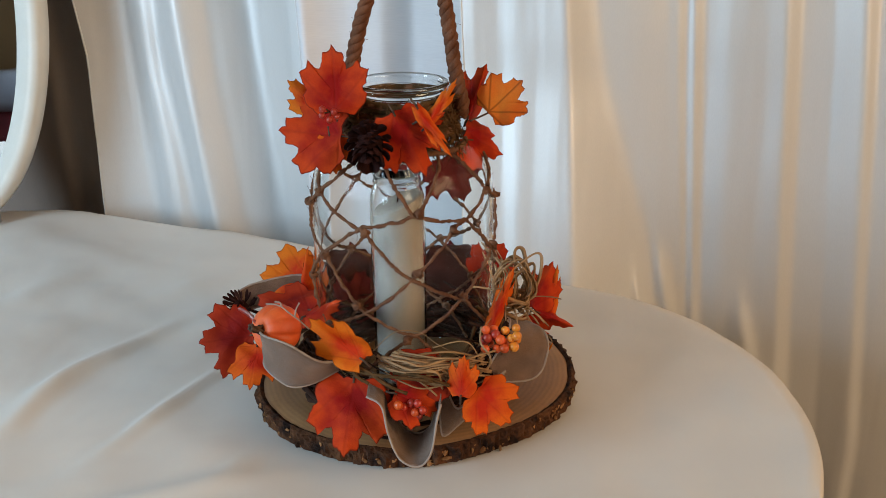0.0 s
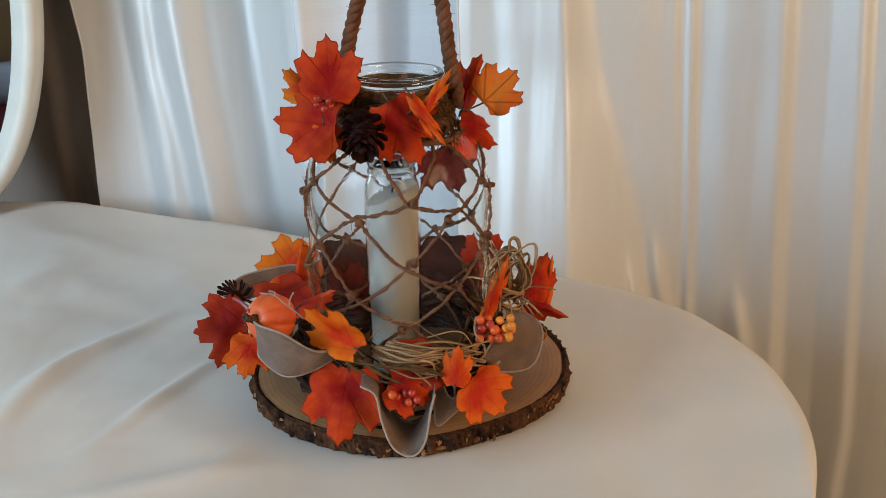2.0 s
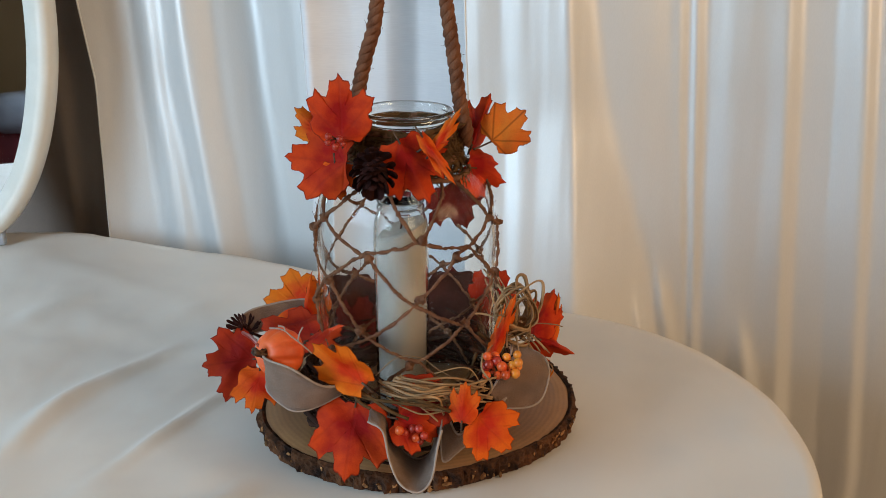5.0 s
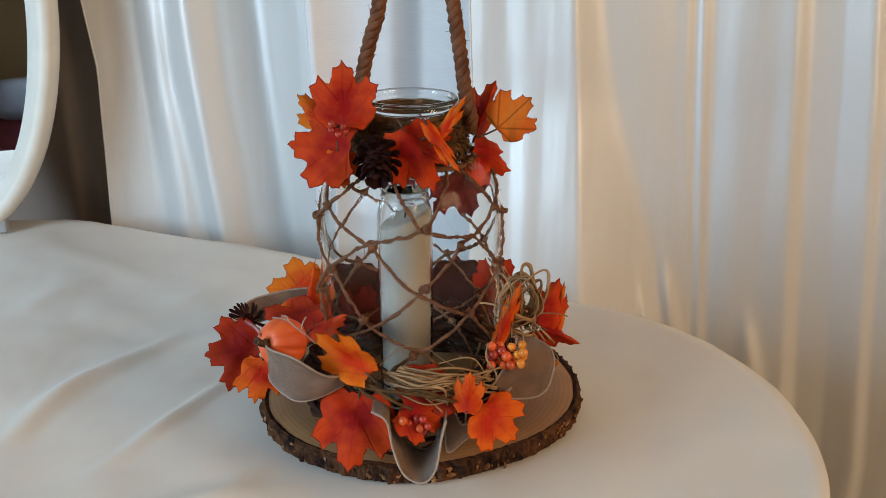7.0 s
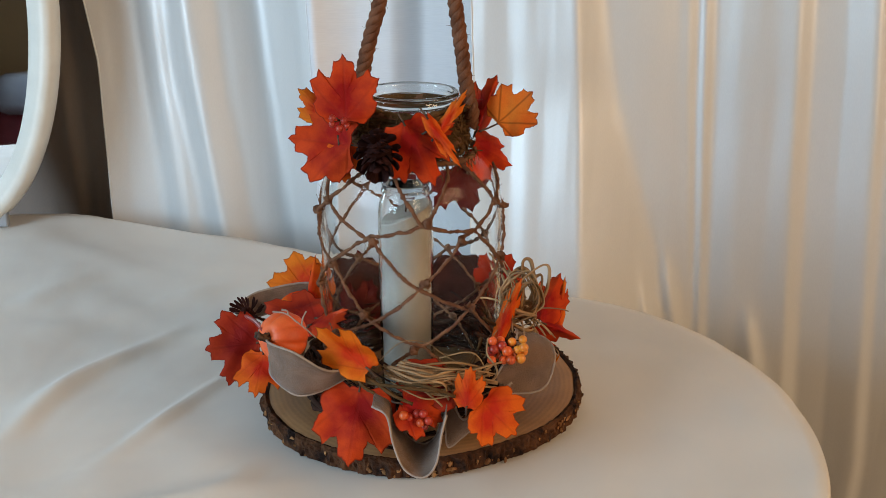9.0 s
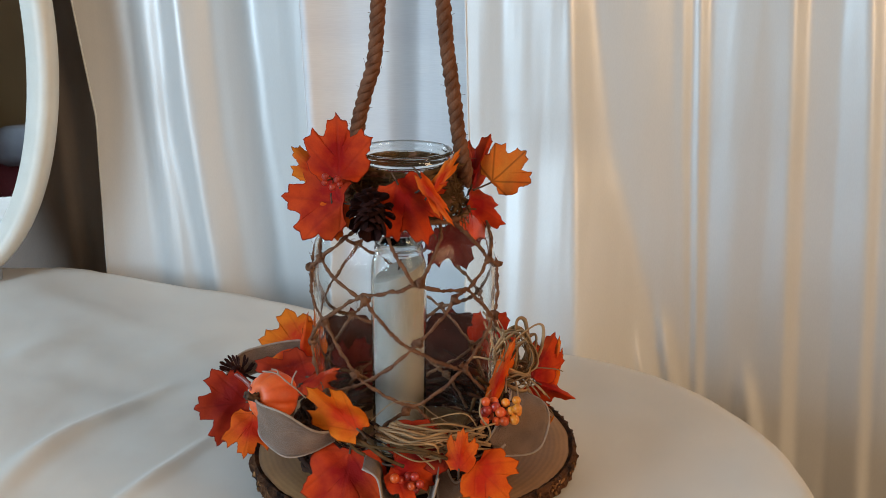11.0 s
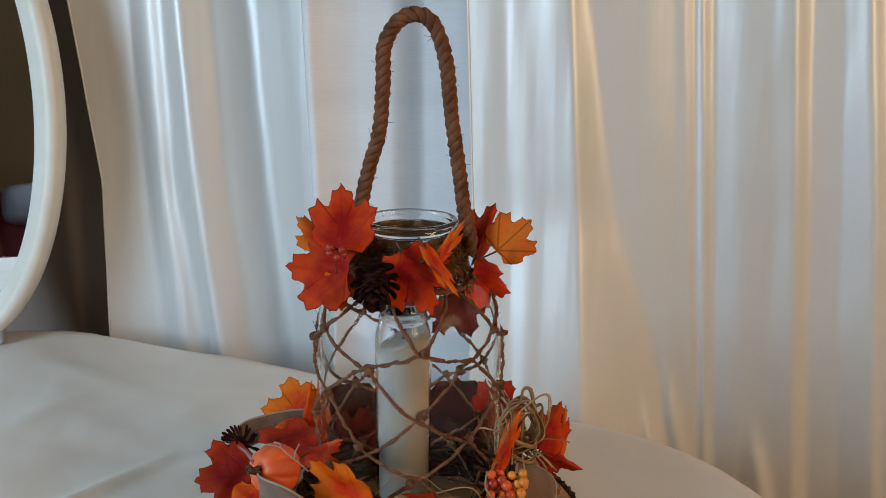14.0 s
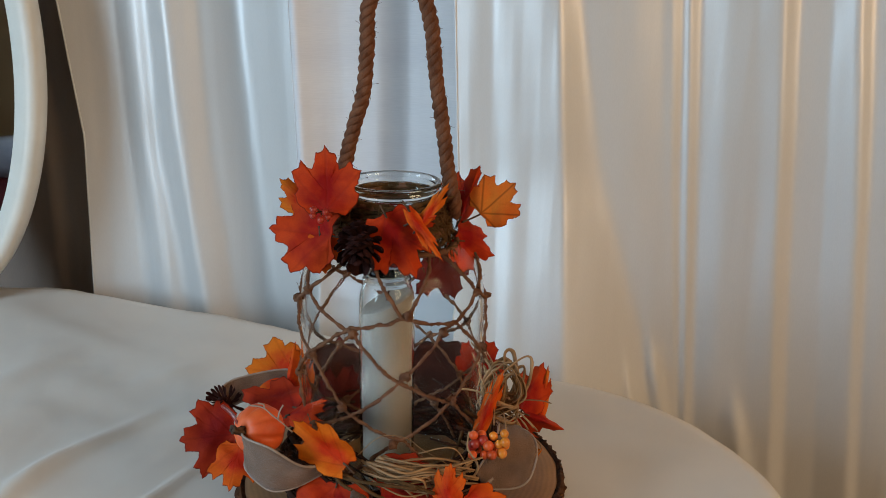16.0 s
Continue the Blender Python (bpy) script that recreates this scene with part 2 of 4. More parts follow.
def part_mesh(name, me, material, parent, label="", smooth=True, thick=0.0):
    me.transform(Matrix.Translation(-origin_of(parent)))
    me.materials.append(material)
    if smooth:
        me.shade_smooth()
    ob = new(name, me)
    ob.parent = parent
    if label:
        ob["label"] = label
    if thick:
        s = ob.modifiers.new("thickness", "SOLIDIFY")
        s.thickness, s.offset = thick, 0
    return ob


def top_mesh(name, bm, material, label, category, group="", kind="", smooth=True):
    me = bpy.data.meshes.new(name)
    bm.to_mesh(me)
    bm.free()
    me.materials.append(material)
    if smooth:
        me.shade_smooth()
    return tagged(new(name, me), label, category, group, kind)


def box(bm, lo, hi, bevel=0.0):
    lo, hi = Vector(lo), Vector(hi)
    made = bmesh.ops.create_cube(bm, size=1, matrix=Matrix.LocRotScale((lo + hi) / 2, None, hi - lo))
    if bevel:
        edges = list({e for v in made["verts"] for e in v.link_edges})
        bmesh.ops.bevel(bm, geom=edges, offset=bevel, segments=2, affect="EDGES", profile=0.5)


def smooth_path(points, n):
    """n + 1 places on a Catmull-Rom curve through the points."""
    p = [Vector(q) for q in points]
    p = [2 * p[0] - p[1]] + p + [2 * p[-1] - p[-2]]
    out = []
    for i in range(n + 1):
        f = i / n * (len(p) - 3)
        k = min(int(f), len(p) - 4)
        f -= k
        a, b, c, d = p[k:k + 4]
        out.append(0.5 * (2 * b + (c - a) * f + (2 * a - 5 * b + 4 * c - d) * f * f + (3 * b - a - 3 * c + d) * f ** 3))
    return out


def frames(path):
    """Tangent and two sideways directions along a path, carried without twist."""
    out, side = [], None
    for i, p in enumerate(path):
        t = (path[min(i + 1, len(path) - 1)] - path[max(i - 1, 0)]).normalized()
        if side is None:
            side = t.orthogonal().normalized()
        side = (side - t * side.dot(t)).normalized()
        out.append((t, side, t.cross(side)))
    return out


def tube(bm, path, radius, segs=6, rough=0.0, flat=1.0, taper=0.0, closed=False):
    rings, n = [], len(path)
    for i, (p, (t, a, b)) in enumerate(zip(path, frames(path))):
        r = radius * (1 - taper * i / (n - 1)) * (1 + rough * random.uniform(-1, 1))
        rings.append([bm.verts.new(p + a * (r * math.cos(2 * math.pi * k / segs)) + b * (r * flat * math.sin(2 * math.pi * k / segs))) for k in range(segs)])
    pairs = list(zip(rings, rings[1:])) + ([(rings[-1], rings[0])] if closed else [])
    for u, v in pairs:
        for k in range(segs):
            bm.faces.new((u[k], u[(k + 1) % segs], v[(k + 1) % segs], v[k]))
    if not closed:
        bm.faces.new(rings[0][::-1])
        bm.faces.new(rings[-1])


def hairs(bm, path, count, length, radius=0.00018):
    """Loose fibres that stand off a cord."""
    for _ in range(count):
        p = random.choice(path)
        d = Vector((random.gauss(0, 1), random.gauss(0, 1), random.gauss(0, 1))).normalized()
        ln = length * random.uniform(0.4, 1.0)
        e = Vector((random.gauss(0, 1), random.gauss(0, 1), random.gauss(0, 1))).normalized() * ln * 0.35
        tube(bm, [p, p + d * ln * 0.5, p + d * ln + e], radius, 3)


def lathe(bm, profile, centre, segs=64):
    """A closed ring of (radius, height) turned round the upright axis at centre."""
    rings = []
    for r, z in profile:
        if r < 1e-5:
            rings.append([bm.verts.new((centre[0], centre[1], z))])
        else:
            rings.append([bm.verts.new((centre[0] + r * math.cos(2 * math.pi * k / segs), centre[1] + r * math.sin(2 * math.pi * k / segs), z)) for k in range(segs)])
    for u, v in zip(rings, rings[1:]):
        for k in range(segs):
            j = (k + 1) % segs
            if len(u) == 1 and len(v) == 1:
                continue
            if len(u) == 1:
                bm.faces.new((u[0], v[j], v[k]))
            elif len(v) == 1:
                bm.faces.new((u[k], u[j], v[0]))
            else:
                bm.faces.new((u[k], u[j], v[j], v[k]))
    bmesh.ops.recalc_face_normals(bm, faces=bm.faces)


def rounded_profile(points, step=6):
    """The profile smoothed as a curve."""
    return [(max(0.0, p.x), p.z) for p in smooth_path([(r, 0, z) for r, z in points], step * (len(points) - 1))]


# ---- the room, closed all round ----
X0, X1, Y0, Y1, Z0, Z1 = -1.9, 1.9, -2.6, 1.1, -0.76, 1.64


def slab(name, lo, hi, material, label, category):
    bm = bmesh.new()
    box(bm, lo, hi)
    return top_mesh(name, bm, material, label, category, kind="structure", smooth=False)


slab("floor", (X0, Y0, Z0 - 0.05), (X1, Y1, Z0), FLOORING, "brown carpeted floor of the room", "floor")
slab("ceiling", (X0, Y0, Z1), (X1, Y1, Z1 + 0.05), CEILING, "plain beige painted ceiling", "ceiling")
slab("wall_north", (X0, Y1, Z0), (X1, Y1 + 0.1, Z1), WALL, "tan painted wall behind the curtains", "wall")
slab("wall_south", (X0, Y0 - 0.1, Z0), (X1, Y0, Z1), WALL, "tan painted wall", "wall")


def wall_with_opening(name, x0, x1, wy0, wy1, wz0, wz1):
    """A side wall of four panels round an opening, with a sill."""
    w = thing(name, "tan painted wall with a rectangular opening", "wall", ((x0 + x1) / 2, 0, Z0), kind="structure")
    for lo, hi in (((x0, Y0 - 0.1, Z0), (x1, wy0, Z1)), ((x0, wy1, Z0), (x1, Y1 + 0.1, Z1)), ((x0, wy0, Z0), (x1, wy1, wz0)), ((x0, wy0, wz1), (x1, wy1, Z1))):
        bm = bmesh.new()
        box(bm, lo, hi)
        part("wall_panel", bm, WALL, w, smooth=False)
    return w


wall_with_opening("wall_west", X0 - 0.1, X0, -2.02, -0.62, 0.14, 1.34)
# this unseen opening is made up to seat the warm fill lamp
wall_with_opening("wall_east", X1, X1 + 0.1, -1.80, -0.60, 0.40, 1.50)


# ---- table under its cloth ----
TX, TY, TA, TB, TURN, TROUND = -0.3318, -0.1205, 0.5864, 0.5249, -0.391, 0.2697


def table_edge(a, grow=0.0):
    """A place on the rim of the table, a rectangle with widely rounded corners, at the angle a."""
    c, s = math.cos(a), math.sin(a)
    near, far = 0.0, 1.2
    for _ in range(40):
        r = (near + far) / 2
        u, v = abs(r * c) - TA + TROUND, abs(r * s) - TB + TROUND
        if math.hypot(max(u, 0), max(v, 0)) + min(max(u, v), 0) < TROUND:
            near = r
        else:
            far = r
    r += grow
    u, v = r * c, r * s
    return Vector((TX + u * math.cos(TURN) - v * math.sin(TURN), TY + u * math.sin(TURN) + v * math.cos(TURN), 0))


def crease(x, y, x0, y0, ang, length, width, height):
    """A soft pressed crease of the cloth."""
    c, s = math.cos(radians(ang)), math.sin(radians(ang))
    u, v = (x - x0) * c + (y - y0) * s, -(x - x0) * s + (y - y0) * c
    return height * math.exp(-(u / length) ** 2 - (v / width) ** 2)


CREASES = ((-0.288, 0.078, 61, 0.085, 0.010, 0.0060), (-0.205, -0.014, 65, 0.075, 0.006, 0.0052), (-0.123, -0.093, 62, 0.040, 0.006, 0.0040),
           (-0.215, 0.145, 13, 0.060, 0.012, 0.0030), (-0.319, -0.001, 75, 0.060, 0.012, 0.0060), (0.213, -0.043, 33, 0.080, 0.020, 0.0022),
           (0.246, 0.080, -13, 0.070, 0.016, 0.0020), (-0.415, 0.243, 59, 0.070, 0.018, 0.0045), (-0.392, 0.343, -30, 0.090, 0.018, 0.0030),
           (-0.17, -0.13, 20, 0.09, 0.012, 0.0045), (-0.27, 0.23, 40, 0.08, 0.014, 0.0035))


def cloth_height(x, y):
    z = sum(crease(x, y, *c) for c in CREASES)
    z += 0.0052 * noise.noise((x * 7, y * 7, 0.3)) + 0.0026 * noise.noise((x * 19, y * 19, 1.3)) + 0.0006 * noise.noise((x * 60, y * 60, 2.3))
    return z * min(1.0, max(0.0, (math.hypot(x - 0.01, y - 0.017) - 0.13) / 0.05)) - 0.0006


table = thing("table", "dark wooden table hidden under a white cloth", "table", (TX, TY, Z0))
bm = bmesh.new()
rim = [bm.verts.new(table_edge(2 * math.pi * k / 96, -0.012) + Vector((0, 0, -0.006))) for k in range(96)]
low = [bm.verts.new(v.co + Vector((0, 0, -0.024))) for v in rim]
bm.faces.new(rim)
bm.faces.new(low[::-1])
for k in range(96):
    bm.faces.new((rim[k - 1], low[k - 1], low[k], rim[k]))
part("tabletop", bm, TABLE_WOOD, table, smooth=False)
for a in (45, 135, 225, 315):
    p = table_edge(radians(a), -0.2)
    bm = bmesh.new()
    tube(bm, [Vector((p.x, p.y, Z0)), Vector((p.x, p.y, -0.4)), Vector((p.x, p.y, -0.031))], 0.028, 12)
    part("leg", bm, TABLE_WOOD, table)

bm = bmesh.new()
SEG, rings = 360, []
for k in range(60):
    s = (k + 1) / 60
    ring = []
    for j in range(SEG):
        e = table_edge(2 * math.pi * j / SEG)
        x, y = TX + (e.x - TX) * s, TY + (e.y - TY) * s
        ring.append(bm.verts.new((x, y, cloth_height(x, y))))
    rings.append(ring)
for drop, out in ((0.0015, 0.002), (0.005, 0.0035), (0.011, 0.0045), (0.03, 0.0045), (0.07, 0.004), (0.13, 0.003), (0.2, 0.002), (0.3, 0.0), (0.4, 0.0)):
    ring = []
    for j in range(SEG):
        a = 2 * math.pi * j / SEG
        e = table_edge(a, out + drop * 0.06 * math.sin(a * 17 + 2 * math.sin(a * 3)) * min(1, drop * 5))
        ring.append(bm.verts.new((e.x, e.y, -drop - 0.0006)))
    rings.append(ring)
mid = bm.verts.new((TX, TY, 0))
for j in range(SEG):
    bm.faces.new((mid, rings[0][j - 1], rings[0][j]))
for u, v in zip(rings, rings[1:]):
    for j in range(SEG):
        bm.faces.new((u[j - 1], v[j - 1], v[j], u[j]))
top_mesh("tablecloth", bm, CLOTH, "creased cream-white cloth draped over the table", "tablecloth")


# ---- curtains ----
def curtain(name, folds, material, back, label, puckers=(), rest=0.0):
    """A hanging cloth along the back line. folds, from left to right: place at z = 0.39, at 0.20 and at -0.02, and how steeply
    the cloth turns there, above nought where it faces left. puckers: place and height of the top of a small fold near the table, how far it leans, its size."""
    bm, cols = bmesh.new(), []
    nu, nz = max(60, int((folds[-1][0] - folds[0][0]) / 0.0019)), 80
    steep = [f[3] for f in folds]
    for j in range(nz + 1):
        z = 0.95 - (0.95 + 0.62) * j / nz
        zz = min(max(z, -0.25), 0.62)
        place = [f[1] + (f[0] - f[1]) * (zz - 0.2) / 0.19 if zz > 0.2 else f[1] + (f[2] - f[1]) * (0.2 - zz) / 0.22 for f in folds]
        us = np.linspace(place[0], place[-1], nu + 1)
        turn = np.interp(us, np.maximum.accumulate(place), steep)
        turn = np.convolve(np.pad(turn, 2, mode="edge"), (0.1, 0.24, 0.32, 0.24, 0.1), mode="valid")
        d = np.concatenate(([0.0], np.cumsum((turn[1:] + turn[:-1]) / 2 * (us[1] - us[0]))))
        d = d - d[-1] + rest
        line = []
        for u, out in zip(us, d):
            out += 0.0022 * noise.noise((u * 24, z * 1.6, back * 50)) + 0.0004 * noise.noise((u * 75, z * 4, 3 + back * 50)) + 0.00015 * noise.noise((u * 190, z * 9, back * 70)) + 0.0006 * noise.noise((u * 45, z * 17, 7 + back * 30))
            for pu, pz, lean, wide, high in puckers:
                fall = min(1.0, max(0.0, (pz - z) / 0.05))
                out += high * fall * math.exp(-((u - pu - lean * (pz - z)) / (wide * (0.5 + 0.5 * fall))) ** 2)
            line.append(bm.verts.new((u - 0.2 * out, 0.440 - 0.2 * u + back - out, z)))
        cols.append(line)
    for a, b in zip(cols, cols[1:]):
        for i in range(nu):
            bm.faces.new((a[i], b[i], b[i + 1], a[i + 1]))
    edges = [[line[i].co.copy() for line in cols] for i in (0, nu)]
    ob = top_mesh(name, bm, material, label, "curtain", "curtains behind the table")
    for path in edges:
        bm = bmesh.new()
        tube(bm, path, 0.0013, 6, 0.15)
        part("hem", bm, material, ob, "stitched narrow hem")
    return ob


LEFT_FOLDS = (
    (-0.472, -0.452, -0.456, -0.5), (-0.457, -0.438, -0.443, -0.55),
    (-0.448, -0.430, -0.436, -0.45), (-0.438, -0.420, -0.429, -0.3), (-0.413, -0.408, -0.400, -0.2), (-0.390, -0.384, -0.366, 0.6), (-0.374, -0.370, -0.344, 0.1),
    (-0.364, -0.360, -0.332, -0.3), (-0.354, -0.352, -0.319, 0.2), (-0.344, -0.336, -0.307, 0.7), (-0.331, -0.320, -0.292, 0.45), (-0.317, -0.304, -0.280, -0.7),
    (-0.297, -0.286, -0.260, -0.8), (-0.283, -0.272, -0.246, -0.25), (-0.274, -0.262, -0.236, -0.4), (-0.254, -0.242, -0.217, -0.5),
    (-0.239, -0.224, -0.198, 0.2), (-0.225, -0.210, -0.181, 0.55), (-0.199, -0.188, -0.158, 0.6), (-0.177, -0.170, -0.146, 0.3), (-0.117, -0.114, -0.111, 0.1))
SHADE_FOLDS = (
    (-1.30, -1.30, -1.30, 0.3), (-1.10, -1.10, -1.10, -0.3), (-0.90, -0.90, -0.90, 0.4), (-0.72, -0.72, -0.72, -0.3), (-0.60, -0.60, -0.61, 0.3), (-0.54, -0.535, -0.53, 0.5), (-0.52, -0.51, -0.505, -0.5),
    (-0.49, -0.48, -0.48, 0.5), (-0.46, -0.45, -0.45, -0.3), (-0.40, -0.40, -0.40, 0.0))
PANEL_FOLDS = (
    (-0.148, -0.143, -0.142, 1.0), (-0.143, -0.138, -0.137, 0.6), (-0.138, -0.133, -0.130, -0.75), (-0.107, -0.103, -0.103, -0.45), (-0.079, -0.081, -0.084, 0),
    (-0.052, -0.053, -0.054, 0.1), (-0.039, -0.040, -0.041, -0.5), (-0.019, -0.019, -0.018, -0.5), (-0.011, -0.010, -0.009, 0.1), (0.029, 0.031, 0.038, 0.1),
    (0.061, 0.069, 0.081, 0.15), (0.076, 0.085, 0.098, 0.2))
RIGHT_FOLDS = (
    (0.061, 0.069, 0.081, 0), (0.084, 0.093, 0.106, 0), (0.097, 0.110, 0.120, 0.05), (0.105, 0.116, 0.131, 0.3), (0.126, 0.139, 0.148, 0.0),
    (0.148, 0.159, 0.165, 0.2), (0.165, 0.177, 0.191, 0.1), (0.170, 0.183, 0.197, 0.1), (0.173, 0.188, 0.206, -1.0), (0.187, 0.214, 0.286, -0.9),
    (0.196, 0.230, 0.296, -0.2), (0.249, 0.268, 0.305, -0.3), (0.273, 0.290, 0.312, -0.35), (0.277, 0.293, 0.315, -0.1), (0.284, 0.299, 0.320, -0.1),
    (0.287, 0.302, 0.323, -0.8), (0.296, 0.309, 0.326, -0.7), (0.298, 0.312, 0.330, 1.2), (0.300, 0.315, 0.332, 1.2), (0.303, 0.317, 0.334, -0.9), (0.312, 0.325, 0.341, -0.8))
FAR_FOLDS = (
    (0.317, 0.331, 0.347, 0.3), (0.332, 0.345, 0.360, 0.3), (0.344, 0.359, 0.376, 0), (0.367, 0.383, 0.401, 0), (0.378, 0.396, 0.413, 0.3), (0.392, 0.409, 0.428, 0.2),
    (0.398, 0.414, 0.433, -0.8), (0.409, 0.425, 0.444, -0.8), (0.415, 0.430, 0.450, 0), (0.443, 0.460, 0.480, 0), (0.446, 0.464, 0.484, 0.6), (0.451, 0.470, 0.489, 0.3),
    (0.462, 0.485, 0.504, 0.45), (0.467, 0.491, 0.513, 0.1), (0.473, 0.497, 0.519, -0.9), (0.481, 0.502, 0.525, -0.7), (0.488, 0.510, 0.531, 0.2),
    (0.56, 0.58, 0.60, -0.4), (0.66, 0.67, 0.69, 0.4), (0.80, 0.81, 0.82, -0.4), (1.0, 1.0, 1.0, 0.4), (1.25, 1.25, 1.25, -0.4), (1.6, 1.6, 1.6, 0.3))
curtain("satin_curtain", LEFT_FOLDS, SATIN, 0.012, "shiny white satin curtain in soft slanting folds")
# extra cloth, dark in itself, where the satin would lie in the mirror's shadow
curtain("shade_curtain", SHADE_FOLDS, SHADE_CLOTH, 0.060, "added dark cloth in place of the shaded curtain behind the mirror")
curtain("ribbed_curtain_panel", PANEL_FOLDS, LINING, -0.004, "flat white ribbed curtain panel with a straight hem")
curtain("satin_curtain", RIGHT_FOLDS + FAR_FOLDS, SATIN, 0.012, "shiny white satin curtain bunched against the table",
        puckers=((0.264, -0.010, 0.25, 0.007, 0.010), (0.288, 0.015, 0.24, 0.008, 0.012), (0.387, -0.045, 0.21, 0.012, 0.012)), rest=0.015)


# ---- oval mirror on the table ----
MC, MA, MB, MYAW = Vector((-0.622, 0.470, 0.312)), 0.160, 0.318, radians(2)
mirror = thing("oval_mirror", "oval vanity mirror in a white painted frame, standing on the cloth", "mirror", (MC.x, MC.y, 0))


def oval(a, grow, depth):
    p = Vector(((MA + grow) * math.cos(a), depth, (MB + grow) * math.sin(a)))
    return MC + Matrix.Rotation(MYAW, 3, "Z") @ Matrix.Rotation(radians(-3.6), 3, "X") @ p


bm = bmesh.new()
section = ((-0.036, -0.004), (-0.034, -0.010), (-0.022, -0.014), (-0.019, -0.017), (-0.010, -0.019), (-0.003, -0.016), (0, -0.009), (0, 0.006), (-0.004, 0.011), (-0.036, 0.011))
rings = [[bm.verts.new(oval(2 * math.pi * k / 120, g, d)) for g, d in section] for k in range(120)]
for k in range(120):
    for i in range(len(section)):
        j = (i + 1) % len(section)
        bm.faces.new((rings[k - 1][i], rings[k - 1][j], rings[k][j], rings[k][i]))
bmesh.ops.recalc_face_normals(bm, faces=bm.faces)
part("mirror_frame", bm, MIRROR_FRAME, mirror, "white painted oval frame")
bm = bmesh.new()
front = [bm.verts.new(oval(2 * math.pi * k / 120, -0.035, -0.001)) for k in range(120)]
rear = [bm.verts.new(oval(2 * math.pi * k / 120, -0.035, 0.004)) for k in range(120)]
bm.faces.new(front)
bm.faces.new(rear[::-1])
for k in range(120):
    bm.faces.new((front[k - 1], rear[k - 1], rear[k], front[k]))
bmesh.ops.recalc_face_normals(bm, faces=bm.faces)
part("mirror_glass", bm, SILVER, mirror, "reflecting mirror glass", smooth=False)
for sx in (-1, 1):
    bm = bmesh.new()
    foot = MC + Matrix.Rotation(MYAW, 3, "Z") @ Vector((sx * 0.052, -0.022, -0.275))
    box(bm, (foot.x - 0.011, foot.y - 0.006, 0.002), (foot.x + 0.011, foot.y + 0.004, foot.z + 0.02), 0.002)
    part("stand_leg", bm, STAND, mirror, "pale flat stand leg")

# a made-up sofa, sized so that the mirror shows grey over dark red
sofa = thing("sofa", "made-up dark red sofa shape with a grey top for the mirror", "sofa", (-1.2, -1.8, Z0))
for name, lo, hi, m, lab in (("seat", (-1.84, -2.2, 0.02), (-0.5, -1.45, 0.45), REDCOVER, ""), ("backrest", (-1.84, -2.5, 0.02), (-0.5, -2.2, 0.80), REDCOVER, ""),
                             ("armrest", (-1.88, -2.5, 0.02), (-1.70, -1.45, 0.62), REDCOVER, ""), ("armrest", (-0.64, -2.5, 0.02), (-0.46, -1.45, 0.62), REDCOVER, ""),
                             ("throw", (-1.70, -2.52, 0.66), (-0.7, -2.16, 0.83), GREYCOVER, "grey folded throw")):
    bm = bmesh.new()
    box(bm, (lo[0], lo[1], Z0 + lo[2]), (hi[0], hi[1], Z0 + hi[2]), 0.05)
    part(name, bm, m, sofa, lab)


# ---- wood slice ----
SC = Vector((0.008, 0.033, 0.0))
SR, ST = 0.1338, 0.0170


def slice_radius(a):
    flat = -0.065 * math.exp(-(((math.degrees(a) % 360) - 297) / 26) ** 2) + 0.05 * math.exp(-(((math.degrees(a) % 360) - 205) / 36) ** 2)
    return SR * (1 + flat + 0.005 * math.sin(5 * a + 2) + 0.006 * noise.noise((math.cos(a) * 6, math.sin(a) * 6, 0)))


wood_slice = thing("wood_slice", "round sawn wood slice with rough dark bark, lying on the cloth", "wood slice", SC)
bm = bmesh.new()
N = 180
rings = []
for s, z in ((0.3, ST), (0.6, ST + 0.0004), (0.85, ST), (0.955, ST - 0.0004), (0.967, ST - 0.002), (0.967, 0.0012)):
    rings.append([bm.verts.new(SC + Vector((s * slice_radius(2 * math.pi * k / N) * math.cos(2 * math.pi * k / N), s * slice_radius(2 * math.pi * k / N) * math.sin(2 * math.pi * k / N), z))) for k in range(N)])
top, bottom = bm.verts.new(SC + Vector((0, 0, ST))), bm.verts.new(SC + Vector((0, 0, 0.0012)))
for k in range(N):
    bm.faces.new((top, rings[0][k - 1], rings[0][k]))
    bm.faces.new((rings[-1][k - 1], bottom, rings[-1][k]))
for u, v in zip(rings, rings[1:]):
    for k in range(N):
        bm.faces.new((u[k - 1], v[k - 1], v[k], u[k]))
part("sawn_face", bm, WOOD, wood_slice, "brown sawn wood with growth rings")
bm = bmesh.new()
N, rows = 420, []
levels = [(0.962, ST - 0.0010), (0.985, ST + 0.0006), (1.0, ST - 0.0006)] + [(1.0, ST - 0.0025 - (ST - 0.005) * i / 9) for i in range(10)] + [(0.985, 0.0008), (0.962, 0.0010)]
for i, (s, z) in enumerate(levels):
    row = []
    for k in range(N):
        a = 2 * math.pi * k / N
        c, sn = math.cos(a), math.sin(a)
        rr = slice_radius(a) * s
        if 1 < i < len(levels) - 2:
            ridge = noise.noise((c * 17, sn * 17, z * 25)) + 0.8 * noise.noise((c * 45, sn * 45, z * 110)) + 0.35 * noise.noise((c * 110, sn * 110, z * 300))
            rr += 0.0035 * ridge + 0.0008 * (z / ST - 0.5)
        row.append(bm.verts.new(SC + Vector((rr * c, rr * sn, z + (0.0008 * noise.noise((c * 30, sn * 30, 5)) if i < 4 else 0)))))
    rows.append(row)
